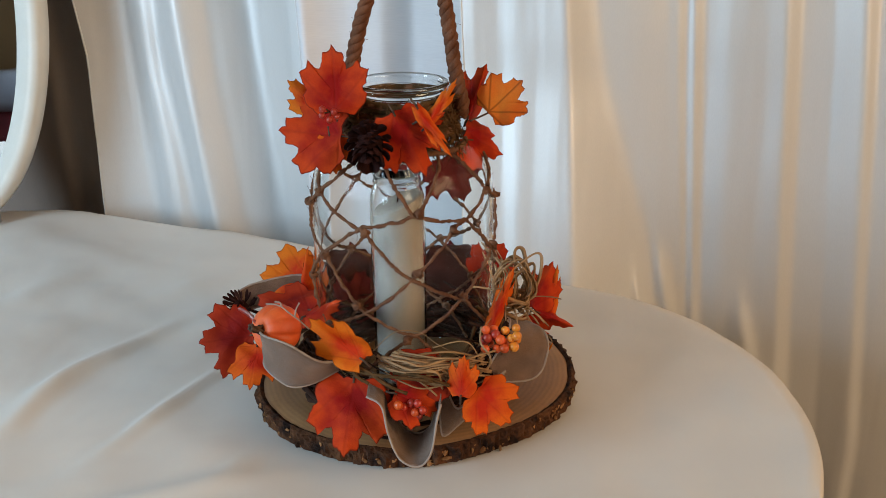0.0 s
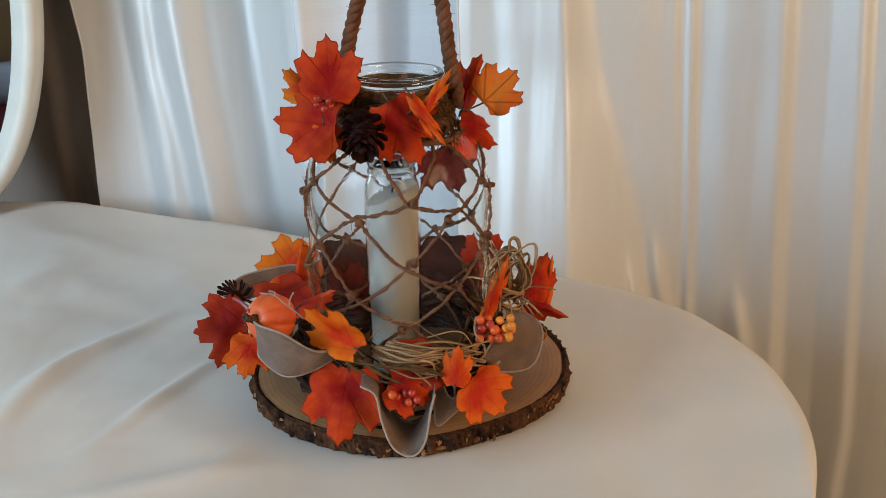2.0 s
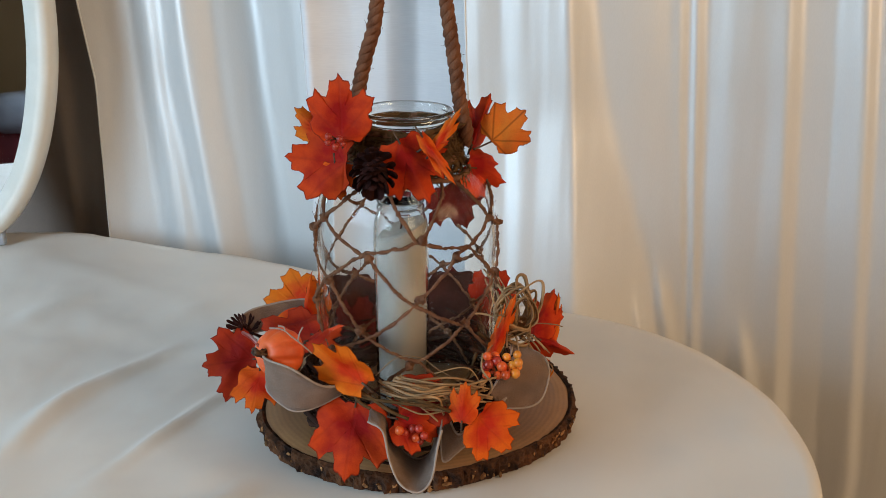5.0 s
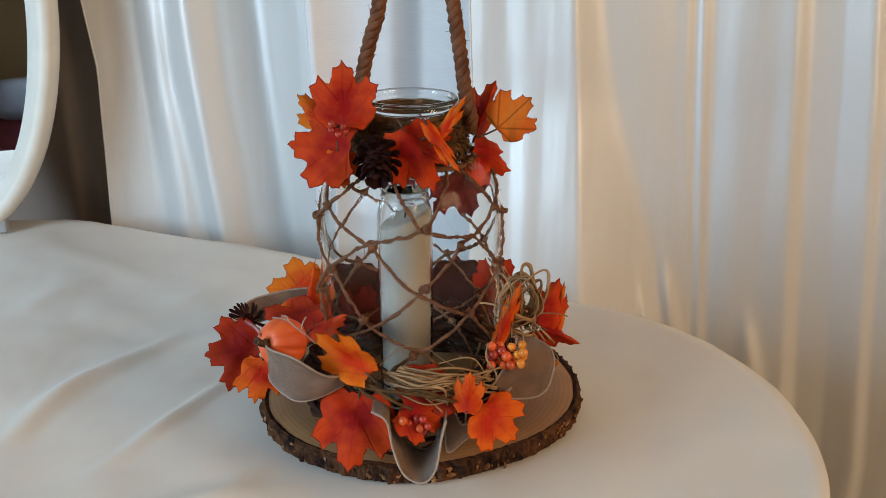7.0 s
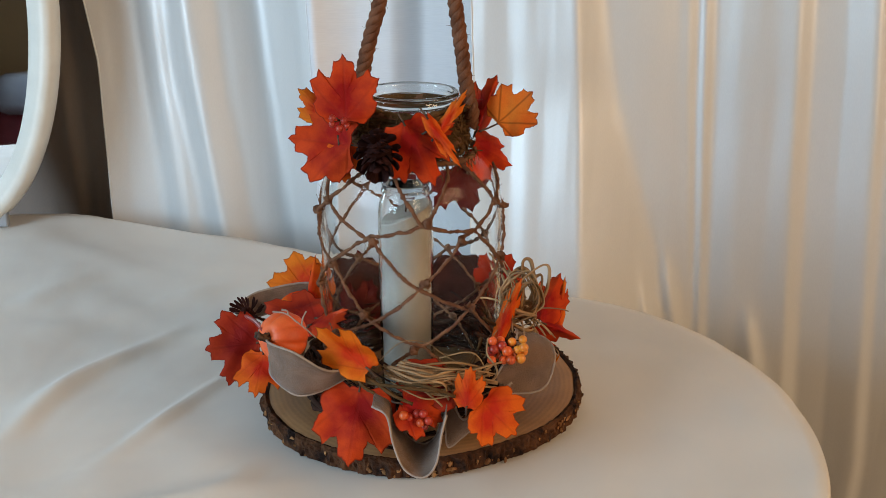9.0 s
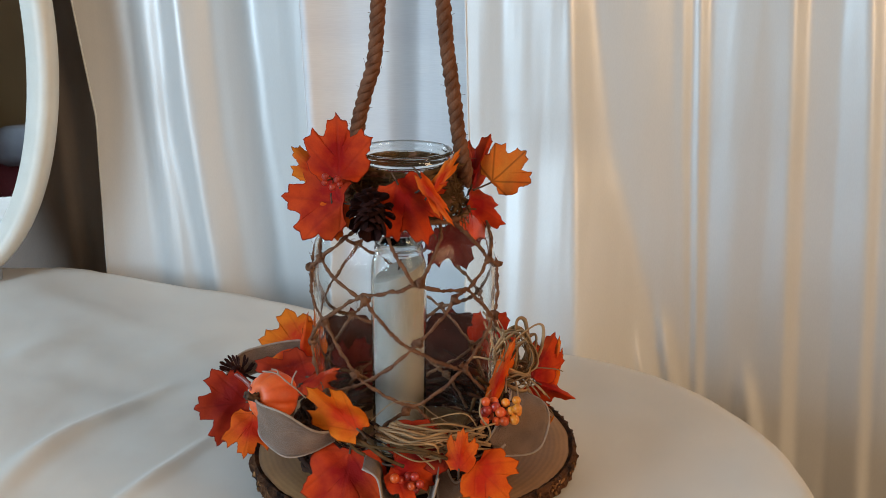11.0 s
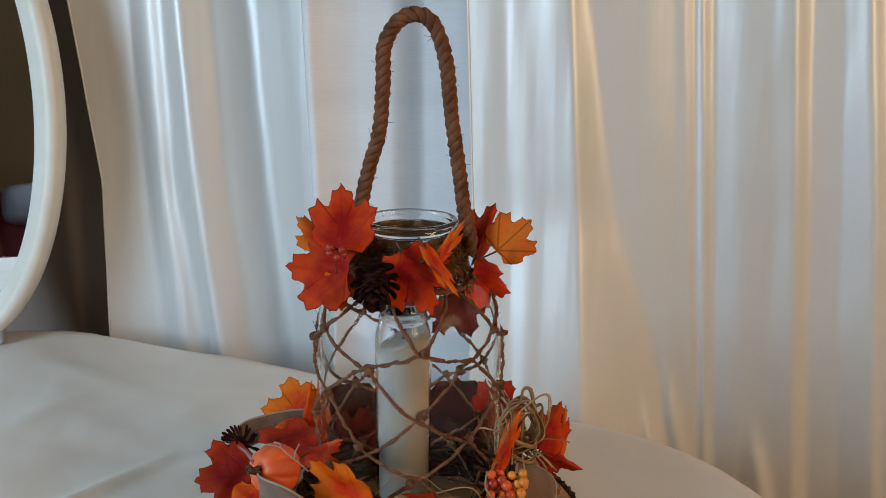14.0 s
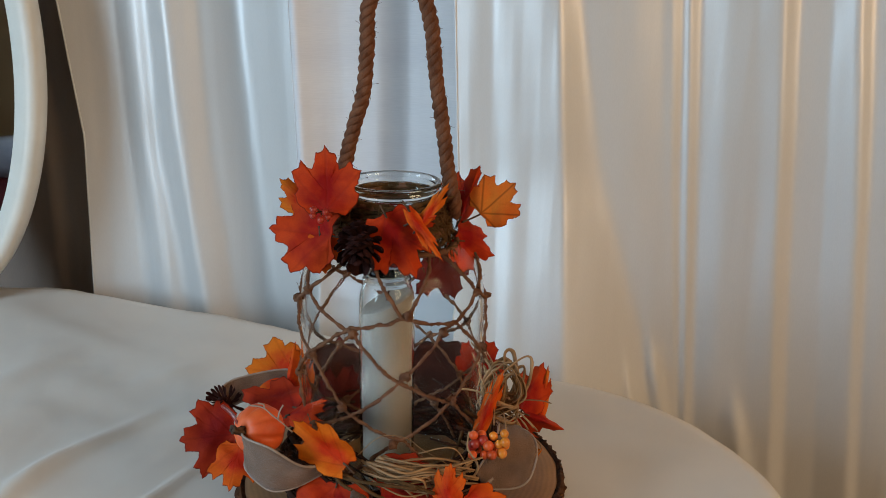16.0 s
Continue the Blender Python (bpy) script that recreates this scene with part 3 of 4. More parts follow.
for u, v in zip(rows, rows[1:]):
    for k in range(N):
        bm.faces.new((u[k - 1], v[k - 1], v[k], u[k]))
bmesh.ops.recalc_face_normals(bm, faces=bm.faces)
bark = part("bark_rim", bm, BARK, wood_slice, "rough dark bark with lighter torn flakes", smooth=False)
FLAKE = mat("torn_bark", (0.40, 0.20, 0.08), (0.24, 0.10, 0.04), 0.9, 150, 700, 0.8, 0.001, 0.15, grain=0.5, vary=0.4)
for k in range(140):
    a = math.pi + random.uniform(-0.5, math.pi + 0.4)
    rr, z = slice_radius(a) + 0.0002, random.uniform(0.003, 0.014)
    w, h = random.uniform(0.0006, 0.0042) * random.random() + 0.0006, random.uniform(0.0006, 0.0030)
    p = SC + Vector((rr * math.cos(a), rr * math.sin(a), z))
    bm = bmesh.new()
    bmesh.ops.create_icosphere(bm, subdivisions=1, radius=1)
    for v in bm.verts:
        v.co = v.co * random.uniform(0.45, 1.35)
        v.co = p + Matrix.Rotation(a, 3, "Z") @ Vector((v.co.x * 0.0014, v.co.y * w, v.co.z * h))
    part("bark_flake", bm, FLAKE, bark, smooth=False)


# ---- glass jar with its net, neck wrap and rope handle ----
JC = Vector((-0.001, 0.006, 0.0))
JB = ST + 0.0015
BODY = ((0.050, JB), (0.062, JB + 0.003), (0.0695, JB + 0.014), (0.0710, 0.075), (0.0715, 0.12), (0.0712, 0.165), (0.0700, 0.190), (0.0672, 0.206), (0.0610, 0.218), (0.0520, 0.2265), (0.0415, 0.2325), (0.0358, 0.238), (0.0352, 0.263))


def jar_radius(z):
    for (r0, z0), (r1, z1) in zip(BODY, BODY[1:]):
        if z <= z1:
            f = max(0.0, (z - z0) / (z1 - z0))
            return r0 + (r1 - r0) * f
    return BODY[-1][0]


jar = thing("glass_jar", "large clear glass jar with rounded shoulders standing on the wood slice", "jar", (JC.x, JC.y, JB))
bm = bmesh.new()
outer = [(0.0, JB)] + rounded_profile(BODY, 5)
lip = [(0.0358, 0.2640), (0.0372, 0.2650), (0.0372, 0.2670), (0.0360, 0.2680), (0.0362, 0.2695), (0.0368, 0.2705), (0.0356, 0.2722), (0.0336, 0.2722), (0.0325, 0.2705)]
inner = [(max(0.0, r - 0.0026), max(z, JB + 0.003)) for r, z in rounded_profile(BODY, 5)][::-1] + [(0.0, JB + 0.003)]
lathe(bm, outer + inner, JC, 96)
body = part("glass_body", bm, GLASS, jar, "clear glass with a rounded shoulder")
body.visible_shadow = False
bm = bmesh.new()
lathe(bm, lip + [(0.0328, 0.2637), lip[0]], JC, 96)
bmesh.ops.remove_doubles(bm, verts=bm.verts, dist=1e-6)
o = part("glass_lip", bm, LIP_GLASS, jar, "beaded glass lip")
o.visible_shadow = False

ROWS = (0.236, 0.203, 0.178, 0.147, 0.118, 0.092, 0.060, 0.030)


def knot(row, col):
    """A knot of the net; rows alternate by half a step."""
    a = radians(-90 + 8 + 60 * col + (30 if row % 2 == 0 else 0)) + 0.09 * math.sin(row * 2.3 + col * 1.7)
    z = ROWS[row] + (0.003 * math.sin(row * 1.9 + col * 2.9) if row != 1 else 0.012 * math.sin(radians(60 * col - 95)))
    return a, z


def on_jar(a, z, off=0.0016):
    r = jar_radius(z) + off
    return Vector((JC.x + r * math.cos(a), JC.y + r * math.sin(a), z))


net = thing("jute_net", "loose diamond net of knotted jute twine round the glass jar", "net", (JC.x, JC.y, JB))
for way in (1, -1):
    for col in range(6):
        path, c = [], col
        for row in range(len(ROWS) - 1):
            a0, z0 = knot(row, c)
            if way > 0:
                nc = c + 1 if row % 2 == 0 else c
            else:
                nc = c if row % 2 == 0 else c - 1
            a1, z1 = knot(row + 1, nc)
            for i in range(9):
                f = i / 9
                sag = 0.05 * math.sin(math.pi * f) * math.sin(row * 3.1 + col * 1.3 + way)
                path.append(on_jar(a0 + (a1 - a0) * f + sag * 0.6, z0 + (z1 - z0) * f - 0.0015 * math.sin(math.pi * f)))
            c = nc
        path = [p + Vector((random.gauss(0, 1), random.gauss(0, 1), random.gauss(0, 1))) * 0.00035 for p in path]
        bm = bmesh.new()
        tube(bm, smooth_path(path, 230), 0.00135, 6, 0.42)
        hairs(bm, path, 14, 0.006)
        hairs(bm, path, 60, 0.0032, 0.00014)
        part("twine_strand", bm, TWINE, net)
for row in range(1, len(ROWS) - 1):
    for col in range(6):
        a, z = knot(row, col)
        p = on_jar(a, z, 0.0022)
        bm = bmesh.new()
        bmesh.ops.create_icosphere(bm, subdivisions=2, radius=0.0035, matrix=Matrix.Translation(p))
        for v in bm.verts:
            v.co += Vector((random.gauss(0, 1), random.gauss(0, 1), random.gauss(0, 1))) * 0.0008
        part("twine_knot", bm, TWINE, net)

wrap = thing("neck_wrap", "brown fibre and twine wound round the neck of the jar", "twine wrap", (JC.x, JC.y, 0.225))
for k in range(15):
    bm, z, r = bmesh.new(), 0.2300 + 0.0023 * k, 0.0
    pts = []
    for i in range(60):
        a = 2 * math.pi * i / 60
        zz = z + 0.0022 * math.sin(a * 2 + k) + 0.001 * noise.noise((math.cos(a) * 4, math.sin(a) * 4, k))
        r = max(jar_radius(zz), 0.036) + 0.0018 + (0.0035 if k in (2, 3, 4, 7, 8) else 0) + 0.0022 * noise.noise((math.cos(a) * 3, math.sin(a) * 3, k * 2))
        pts.append(JC + Vector((r * math.cos(a), r * math.sin(a), zz)))
    tube(bm, pts, 0.0024, 5, 0.3, closed=True)
    hairs(bm, pts, 22, 0.009, 0.00025)
    part("coil", bm, MOSS if k % 3 else TWINE, wrap)

bm = bmesh.new()
for k in range(420):
    a = random.uniform(0, 2 * math.pi) if k % 3 else radians(-38 + random.gauss(0, 24))
    z = random.uniform(0.229, 0.262)
    p = JC + Vector((math.cos(a), math.sin(a), 0)) * (max(jar_radius(z), 0.036) + random.uniform(0.002, 0.007)) + Vector((0, 0, z))
    d = Vector((-math.sin(a), math.cos(a), 0)) * random.uniform(-0.014, 0.014) + Vector((math.cos(a), math.sin(a), 0)) * random.uniform(0.0, 0.006) + Vector((0, 0, random.uniform(-0.018, 0.004)))
    tube(bm, [p, p + d * 0.5 + Vector((0, 0, 0.001)), p + d], random.uniform(0.0003, 0.0007), 4)
o = part("loose_fibre", bm, MOSS, wrap)
o["kind"] = "stuff"

handle = thing("rope_handle", "thick twisted jute rope bent into a tall handle over the jar", "rope handle", (JC.x, JC.y, 0.25))
spine = smooth_path([(-0.0450, -0.004, 0.230), (-0.0405, -0.003, 0.260), (-0.0350, 0.0000, 0.2890), (-0.0300, 0.0000, 0.3100), (-0.0220, 0.0000, 0.3380), (-0.0190, 0.0000, 0.3710), (-0.0180, 0.0000, 0.3970), (-0.0090, 0.0000, 0.4140),
                     (0.0040, 0.0000, 0.4200), (0.0170, 0.0000, 0.4130), (0.0260, 0.0000, 0.3870), (0.0300, 0.0000, 0.3510), (0.0360, 0.0000, 0.3100), (0.0410, 0.0000, 0.2750), (0.0450, 0.0, 0.258), (0.0440, 0.002, 0.246)], 260)
for s in range(3):
    bm, pts, run = bmesh.new(), [], 0.0
    for i, (p, (t, a, b)) in enumerate(zip(spine, frames(spine))):
        run += (spine[i] - spine[i - 1]).length if i else 0
        w = 2 * math.pi * (run / 0.021 + s / 3)
        pts.append(p + (a * math.cos(w) + b * math.sin(w)) * 0.0027)
    tube(bm, pts, 0.0031, 9, 0.10)
    hairs(bm, pts, 150, 0.0075, 0.00015)
    part("rope_strand", bm, ROPE, handle)


# ---- slim inner jar with a candle ----
CC = Vector((-0.0055, 0.002, 0.0))
CB = JB + 0.0036
slim = thing("slim_glass_jar", "slim clear glass jar standing inside the large jar", "glass jar", (CC.x, CC.y, CB))
prof = ((0.016, CB), (0.0200, CB + 0.002), (0.0215, CB + 0.008), (0.0218, 0.10), (0.0218, 0.168), (0.0212, 0.182), (0.0190, 0.190), (0.0178, 0.193))
neck = [(0.0188, 0.1945), (0.0188, 0.1965), (0.0178, 0.1975), (0.0178, 0.1995), (0.0188, 0.2010), (0.0188, 0.2030), (0.0178, 0.2045), (0.0178, 0.2075), (0.0170, 0.2080)]
bm = bmesh.new()
lathe(bm, [(0, CB)] + rounded_profile(prof, 4) + neck + [(max(0.0, r - 0.0018), max(z, CB + 0.003)) for r, z in rounded_profile(prof, 4)][::-1] + [(0, CB + 0.003)], CC, 64)
o = part("glass_body", bm, INNER_GLASS, slim, "clear glass with a ridged screw neck")
o.visible_shadow = False
candle = thing("candle", "tall white wax candle inside the slim glass jar", "candle", (CC.x, CC.y, CB + 0.0033))
bm = bmesh.new()
lathe(bm, [(0, CB + 0.0033)] + rounded_profile(((0.0185, CB + 0.0034), (0.0192, CB + 0.006), (0.0198, 0.10), (0.0197, 0.170), (0.0190, 0.1785), (0.014, 0.1795)), 4) + [(0.0, 0.1775)], CC, 48)
for v in bm.verts:
    v.co.z += 0.008 * (v.co.x - CC.x) / 0.019 if v.co.z > 0.15 else 0
part("wax", bm, WAX, candle)
bm = bmesh.new()
tube(bm, [CC + Vector((0, 0, 0.177)), CC + Vector((0.0005, 0, 0.182)), CC + Vector((0.0018, 0.0004, 0.186))], 0.0007, 6)
part("wick", bm, CONE, candle, "dark burnt wick")


# ---- maple leaves ----
HALF = ((0, 1.0), (0.075, 0.90), (0.18, 0.89), (0.19, 0.77), (0.225, 0.655), (0.32, 0.69), (0.43, 0.78), (0.475, 0.68), (0.60, 0.63), (0.56, 0.53),
        (0.535, 0.44), (0.47, 0.37), (0.55, 0.29), (0.53, 0.17), (0.42, 0.07), (0.30, -0.03), (0.15, 0.025), (0.05, 0.015))
OUTLINE = [Vector(p) for p in HALF] + [Vector((-x, y)) for x, y in HALF[:0:-1]]
HEART = Vector((0.0, 0.30))


def maple_leaf(base, tip, facing, material, label, wide=1.0, fold=0.0, curl=0.0, cup=0.0, stem=0.006, stem_to=None, group="maple leaves round the jar", seed=0):
    """A fabric maple leaf from the stalk end of its blade to its main tip, its face turned towards facing.
    fold: how far the halves fold back along the midrib; curl: how far the tip bends; cup: how far the side lobes bend."""
    base, tip = Vector(base), Vector(tip)
    ln = (tip - base).length
    ya = (tip - base).normalized()
    za = Vector(facing) - ya * Vector(facing).dot(ya)
    za.normalize()
    xa = ya.cross(za)
    rng = random.Random(seed + int(abs(base.x) * 9999) + int(base.z * 7777))
    flat = []
    for i, p in enumerate(OUTLINE):
        q = OUTLINE[(i + 1) % len(OUTLINE)]
        for k in range(3):
            v = p.lerp(q, k / 3)
            flat.append(v + Vector((rng.uniform(-1, 1), rng.uniform(-1, 1))) * (0.016 if k == 0 else 0.006))
    bm = bmesh.new()
    uvl, rim_uv = bm.loops.layers.uv.new("flat"), bm.loops.layers.uv.new("rim")
    reach = {}
    ph = rng.uniform(0, 6)

    def place(v):
        x, y = v.x, v.y
        d = -fold * abs(x) + curl * (y - 0.2) * abs(y - 0.2) + cup * x * x * 2 + 0.035 * math.sin(x * 8 + ph) * math.cos(y * 6 + ph) + 0.02 * math.sin(y * 13 + x * 9 + ph)
        sx = wide / math.sqrt(1 + fold * fold)
        return base + (xa * (x * sx) + ya * y + za * d) * ln

    keep, rings = {}, []
    for s in (0.22, 0.45, 0.66, 0.84, 0.95, 1.0):
        ring = []
        for v in flat:
            f = HEART.lerp(v, s)
            b = bm.verts.new(place(f))
            keep[b], reach[b] = f, s
            ring.append(b)
        rings.append(ring)
    c = bm.verts.new(place(HEART))
    keep[c], reach[c] = HEART, 0.0
    n = len(flat)
    for k in range(n):
        bm.faces.new((c, rings[0][k], rings[0][k - 1]))
    for u, v in zip(rings, rings[1:]):
        for k in range(n):
            bm.faces.new((u[k - 1], u[k], v[k], v[k - 1]))
    for f in bm.faces:
        for lp in f.loops:
            lp[uvl].uv = keep[lp.vert]
            lp[rim_uv].uv = (reach[lp.vert], 0)
    leaf = thing("maple_leaf", label, "leaf", base, group)
    part("blade", bm, material, leaf, thick=0.0005)
    bm = bmesh.new()
    end = Vector(stem_to) if stem_to else base - ya * stem - za * stem * 0.35
    tube(bm, [base + ya * 0.08 * ln + za * 0.0002, base + za * 0.0006, base.lerp(end, 0.5) - za * 0.001, end], 0.0008, 6)
    part("stalk", bm, STALK, leaf)
    return leaf


CAM = Vector((0.0, -0.86, 0.50))
NECK = "orange-red fabric maple leaf tied to the neck of the jar"
# round the neck
maple_leaf((-0.0435, -0.045, 0.259), (-0.0450, -0.0400, 0.3060), CAM + Vector((-.1, 0, .1)), RED, NECK, 0.88, curl=-.05, seed=1)
maple_leaf((-0.0520, -0.0360, 0.2560), (-0.0790, -0.0300, 0.2800), (-.3, -.8, .5), AMBER, "small amber fabric maple leaf behind a red neck leaf", .7, fold=.2, seed=2)
maple_leaf((-0.0385, -0.05, 0.244), (-0.0870, -0.0380, 0.2460), CAM + Vector((-.1, 0, -.2)), RED, "red fabric maple leaf pointing outward from the jar neck", 1.0, curl=-.1, cup=-.15, seed=3)
maple_leaf((-0.0490, -0.0460, 0.2440), (-0.0450, -0.0500, 0.2160), CAM, ORANGE, "red-orange fabric maple leaf hanging at the jar neck", .9, fold=.3, seed=31)
maple_leaf((-0.0035, -0.05, 0.2617), (0.0201, -0.06, 0.2172), (.2, -.9, .2), RED, "red fabric maple leaf hanging beside the pinecone", 0.85, fold=0.35, cup=.1, seed=4)
maple_leaf((0.0126, -0.056, 0.2673), (0.0373, -0.066, 0.2319), CAM, ORANGE, "folded orange maple leaf edge-on at the jar neck", 0.2, curl=0.2, fold=0.15, seed=5)
maple_leaf((0.0200, -0.0560, 0.2540), (0.0420, -0.0500, 0.2840), CAM, AMBER, "narrow folded orange leaf rising beside the rope", 0.22, fold=0.2, curl=.12, seed=6)
maple_leaf((0.0130, -0.0500, 0.2540), (0.0330, -0.0550, 0.2620), (.1, -.8, .4), RED, "small red leaf folded against the jar neck", .5, fold=.8, seed=61)
maple_leaf((0.0641, 0.004, 0.2473), (0.0912, 0.01, 0.2712), CAM + Vector((.1, 0, 0)), GOLD, "golden-orange fabric maple leaf showing its dark veins", 0.95, curl=.05, stem_to=(0.0510, -0.0100, 0.2450), seed=7)
maple_leaf((0.0490, 0.0060, 0.2420), (0.0640, 0.0160, 0.2830), CAM + Vector((.3, 0, 0)), RED, "red fabric maple leaf seen edge-on behind the rope", .75, fold=1.0, curl=.1, seed=8)
maple_leaf((0.0470, 0.0000, 0.2350), (0.0760, 0.0060, 0.2140), (.2, -.75, .6), RED, "dark red fabric maple leaf on the side of the jar neck", 1.05, fold=.35, cup=-.2, seed=9)
maple_leaf((0.0360, 0.0560, 0.2000), (0.0490, 0.0680, 0.1560), (.2, -.9, .3), SHADED_RED, "dull red maple leaf in a shaded tone behind the jar shoulder", 1.1, fold=.2, seed=10)
maple_leaf((-0.0060, 0.0550, 0.2210), (-0.0370, 0.0660, 0.1820), (.1, .9, .2), SHADED_RED, "shade-toned red maple leaf on the far side of the jar neck", 1.0, seed=11)
# round the foot
FOOT = "leaves on the wood slice"
maple_leaf((-0.0840, 0.0500, 0.0900), (-0.1330, 0.0580, 0.0940), (-.1, -.75, .65), AMBER, "amber fabric maple leaf lying out behind the pumpkin", 1.05, curl=-.15, group=FOOT, seed=12)
maple_leaf((-0.0940, 0.0280, 0.0610), (-0.0860, 0.0500, 0.1220), CAM + Vector((-.4, 0, 0)), ORANGE, "folded orange maple leaf standing against the jar", 0.36, fold=0.35, group=FOOT, seed=13)
maple_leaf((-0.0770, 0.0000, 0.0850), (-0.1290, 0.0300, 0.0860), (0, -.5, .85), RUST, "dark red maple leaf lying behind the pumpkin", .8, fold=.2, group=FOOT, seed=14)
maple_leaf((-0.0823, -0.02, 0.0889), (-0.0467, -0.048, 0.1136), (-.1, -.7, .7), RED, "red-orange maple leaf touching the jar above the pumpkin", 0.4, fold=.35, group=FOOT, seed=15)
maple_leaf((-0.119, -0.032, 0.0795), (-0.1602, -0.045, 0.0798), (-.1, -.8, .55), RUST, "dark red fabric maple leaf jutting past the wood slice", 1.15, cup=-.1, curl=-.1, group=FOOT, seed=16)
maple_leaf((-0.1150, -0.0400, 0.0760), (-0.1180, -0.0650, 0.0490), (-.1, -.85, .4), ORANGE, "orange maple leaf hanging over the edge of the wood slice", 1.0, fold=.15, group=FOOT, seed=17)
maple_leaf((-0.0249, -0.104, 0.0947), (-0.067, -0.08, 0.1173), (.1, -.7, .7), AMBER, "bright orange maple leaf lying on the raffia", 0.5, fold=0.2, curl=0.0, group=FOOT, seed=18)
maple_leaf((-0.0340, -0.0920, 0.0760), (-0.0420, -0.1180, 0.0230), (-.05, -.85, .55), RED, "large red maple leaf draped over the front bark", 0.88, fold=.12, curl=-.08, group=FOOT, seed=19)
maple_leaf((0.043, -0.108, 0.0671), (0.0458, -0.104, 0.0999), (-.1, -.85, .45), ORANGE, "orange-red maple leaf lobe standing up in front", 0.62, fold=.25, group=FOOT, seed=20)
maple_leaf((0.054, -0.1, 0.0694), (0.0795, -0.11, 0.0473), (.1, -.8, .6), ORANGE, "bright orange maple leaf spread over the wood slice", 1.15, curl=-.06, group=FOOT, seed=21)
maple_leaf((0.0640, -0.0480, 0.0850), (0.0850, -0.0350, 0.1400), CAM, ORANGE, "narrow folded orange leaf standing beside the berries", 0.2, fold=0.5, group=FOOT, seed=22)
maple_leaf((0.1040, 0.0200, 0.0770), (0.1230, 0.0450, 0.1100), (-.15, -.9, .3), RED, "red maple leaf with orange lobes beside the raffia bow", 0.7, fold=.5, group=FOOT, seed=23)
maple_leaf((0.1070, 0.0120, 0.0780), (0.1420, 0.0300, 0.0550), CAM, RED, "red maple leaf tip curling over the slice edge", .55, fold=.9, group=FOOT, seed=24)
maple_leaf((0.1200, 0.0300, 0.0640), (0.1270, 0.0450, 0.1070), CAM, AMBER, "thin orange leaf edge behind the red leaf", 0.25, fold=0.3, group=FOOT, seed=25)
maple_leaf((0.0970, 0.0100, 0.0770), (0.1170, 0.0000, 0.0630), (.2, -.5, .8), RED, "small red leaf tip under the raffia bow", .4, fold=.9, group=FOOT, seed=26)
maple_leaf((0.0640, 0.0550, 0.0880), (0.0830, 0.0720, 0.1170), (0, -.9, .3), RUST, "red maple leaf behind the jar", 1.0, fold=.2, group=FOOT, seed=27)
maple_leaf((-0.0510, 0.0880, 0.0340), (-0.0570, 0.1000, 0.1080), (0, -.9, .3), SHADED_RED, "shade-toned red maple leaf seen through the glass", 1.0, group=FOOT, seed=28)
maple_leaf((0.0340, 0.0880, 0.0280), (0.0370, 0.1000, 0.1090), (.1, -.9, .3), SHADED_RED, "shade-toned red maple leaf behind the candle", 1.0, group=FOOT, seed=29)
maple_leaf((-0.0590, 0.0750, 0.0410), (-0.0420, 0.0850, 0.0870), (0, -.9, .3), SHADED_RED, "red maple leaf behind the jar", .9, group=FOOT, seed=30)
maple_leaf((-0.0050, -0.1040, 0.0690), (0.0270, -0.1100, 0.0580), (0, -.6, .8), RED, "dark red leaf tucked under the berries", 1.0, group=FOOT, seed=32)
maple_leaf((0.1090, -0.0300, 0.0510), (0.1170, -0.0280, 0.0700), (.5, -.8, .2), AMBER, "small orange leaf tip behind the ribbon", .3, fold=1.0, group=FOOT, seed=33)

maple_leaf((-0.0084, -0.084, 0.08), (0.037, -0.085, 0.0785), (0, -.6, .8), RUST, "rust-red maple leaf tucked under the raffia strands", 0.6, group=FOOT, seed=34)
maple_leaf((0.037, -0.092, 0.0732), (-0.0081, -0.094, 0.0763), (0, -.7, .7), RUST, "rust maple leaf lying low under the raffia strands", .7, group=FOOT, seed=35)


# four leaves added to darken the view through the lower glass
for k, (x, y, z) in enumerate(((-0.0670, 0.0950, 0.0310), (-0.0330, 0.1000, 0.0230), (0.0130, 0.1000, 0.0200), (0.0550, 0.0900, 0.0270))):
    maple_leaf((x, y, z), (x + (-1) ** k * .008, y + .02, z + .062), (0, -.9, .3), SHADED_RED, "shade-toned red maple leaf added behind the jar", .95, group=FOOT, seed=40 + k)


# ---- twig wreath on the slice ----
wreath = thing("twig_wreath", "dark wreath of vine twigs and dry grass round the jar", "wreath", (JC.x, JC.y, ST))
for k in range(70):
    a0, span = random.uniform(0, 2 * math.pi), random.uniform(0.7, 1.9)
    r0, z0 = random.uniform(0.078, 0.090), random.uniform(0.024, 0.058)
    bm, pts = bmesh.new(), []
    for i in range(9):
        a = a0 + span * i / 8
        r = r0 + 0.006 * math.sin(i * 0.9 + k)
        pts.append(JC + Vector((r * math.cos(a), r * math.sin(a), z0 + 0.005 * math.sin(i * 0.7 + 2 * k))))
    tube(bm, smooth_path(pts, 24), random.uniform(0.0008, 0.0022), 5, 0.2)
    part("twig", bm, TWIG, wreath)
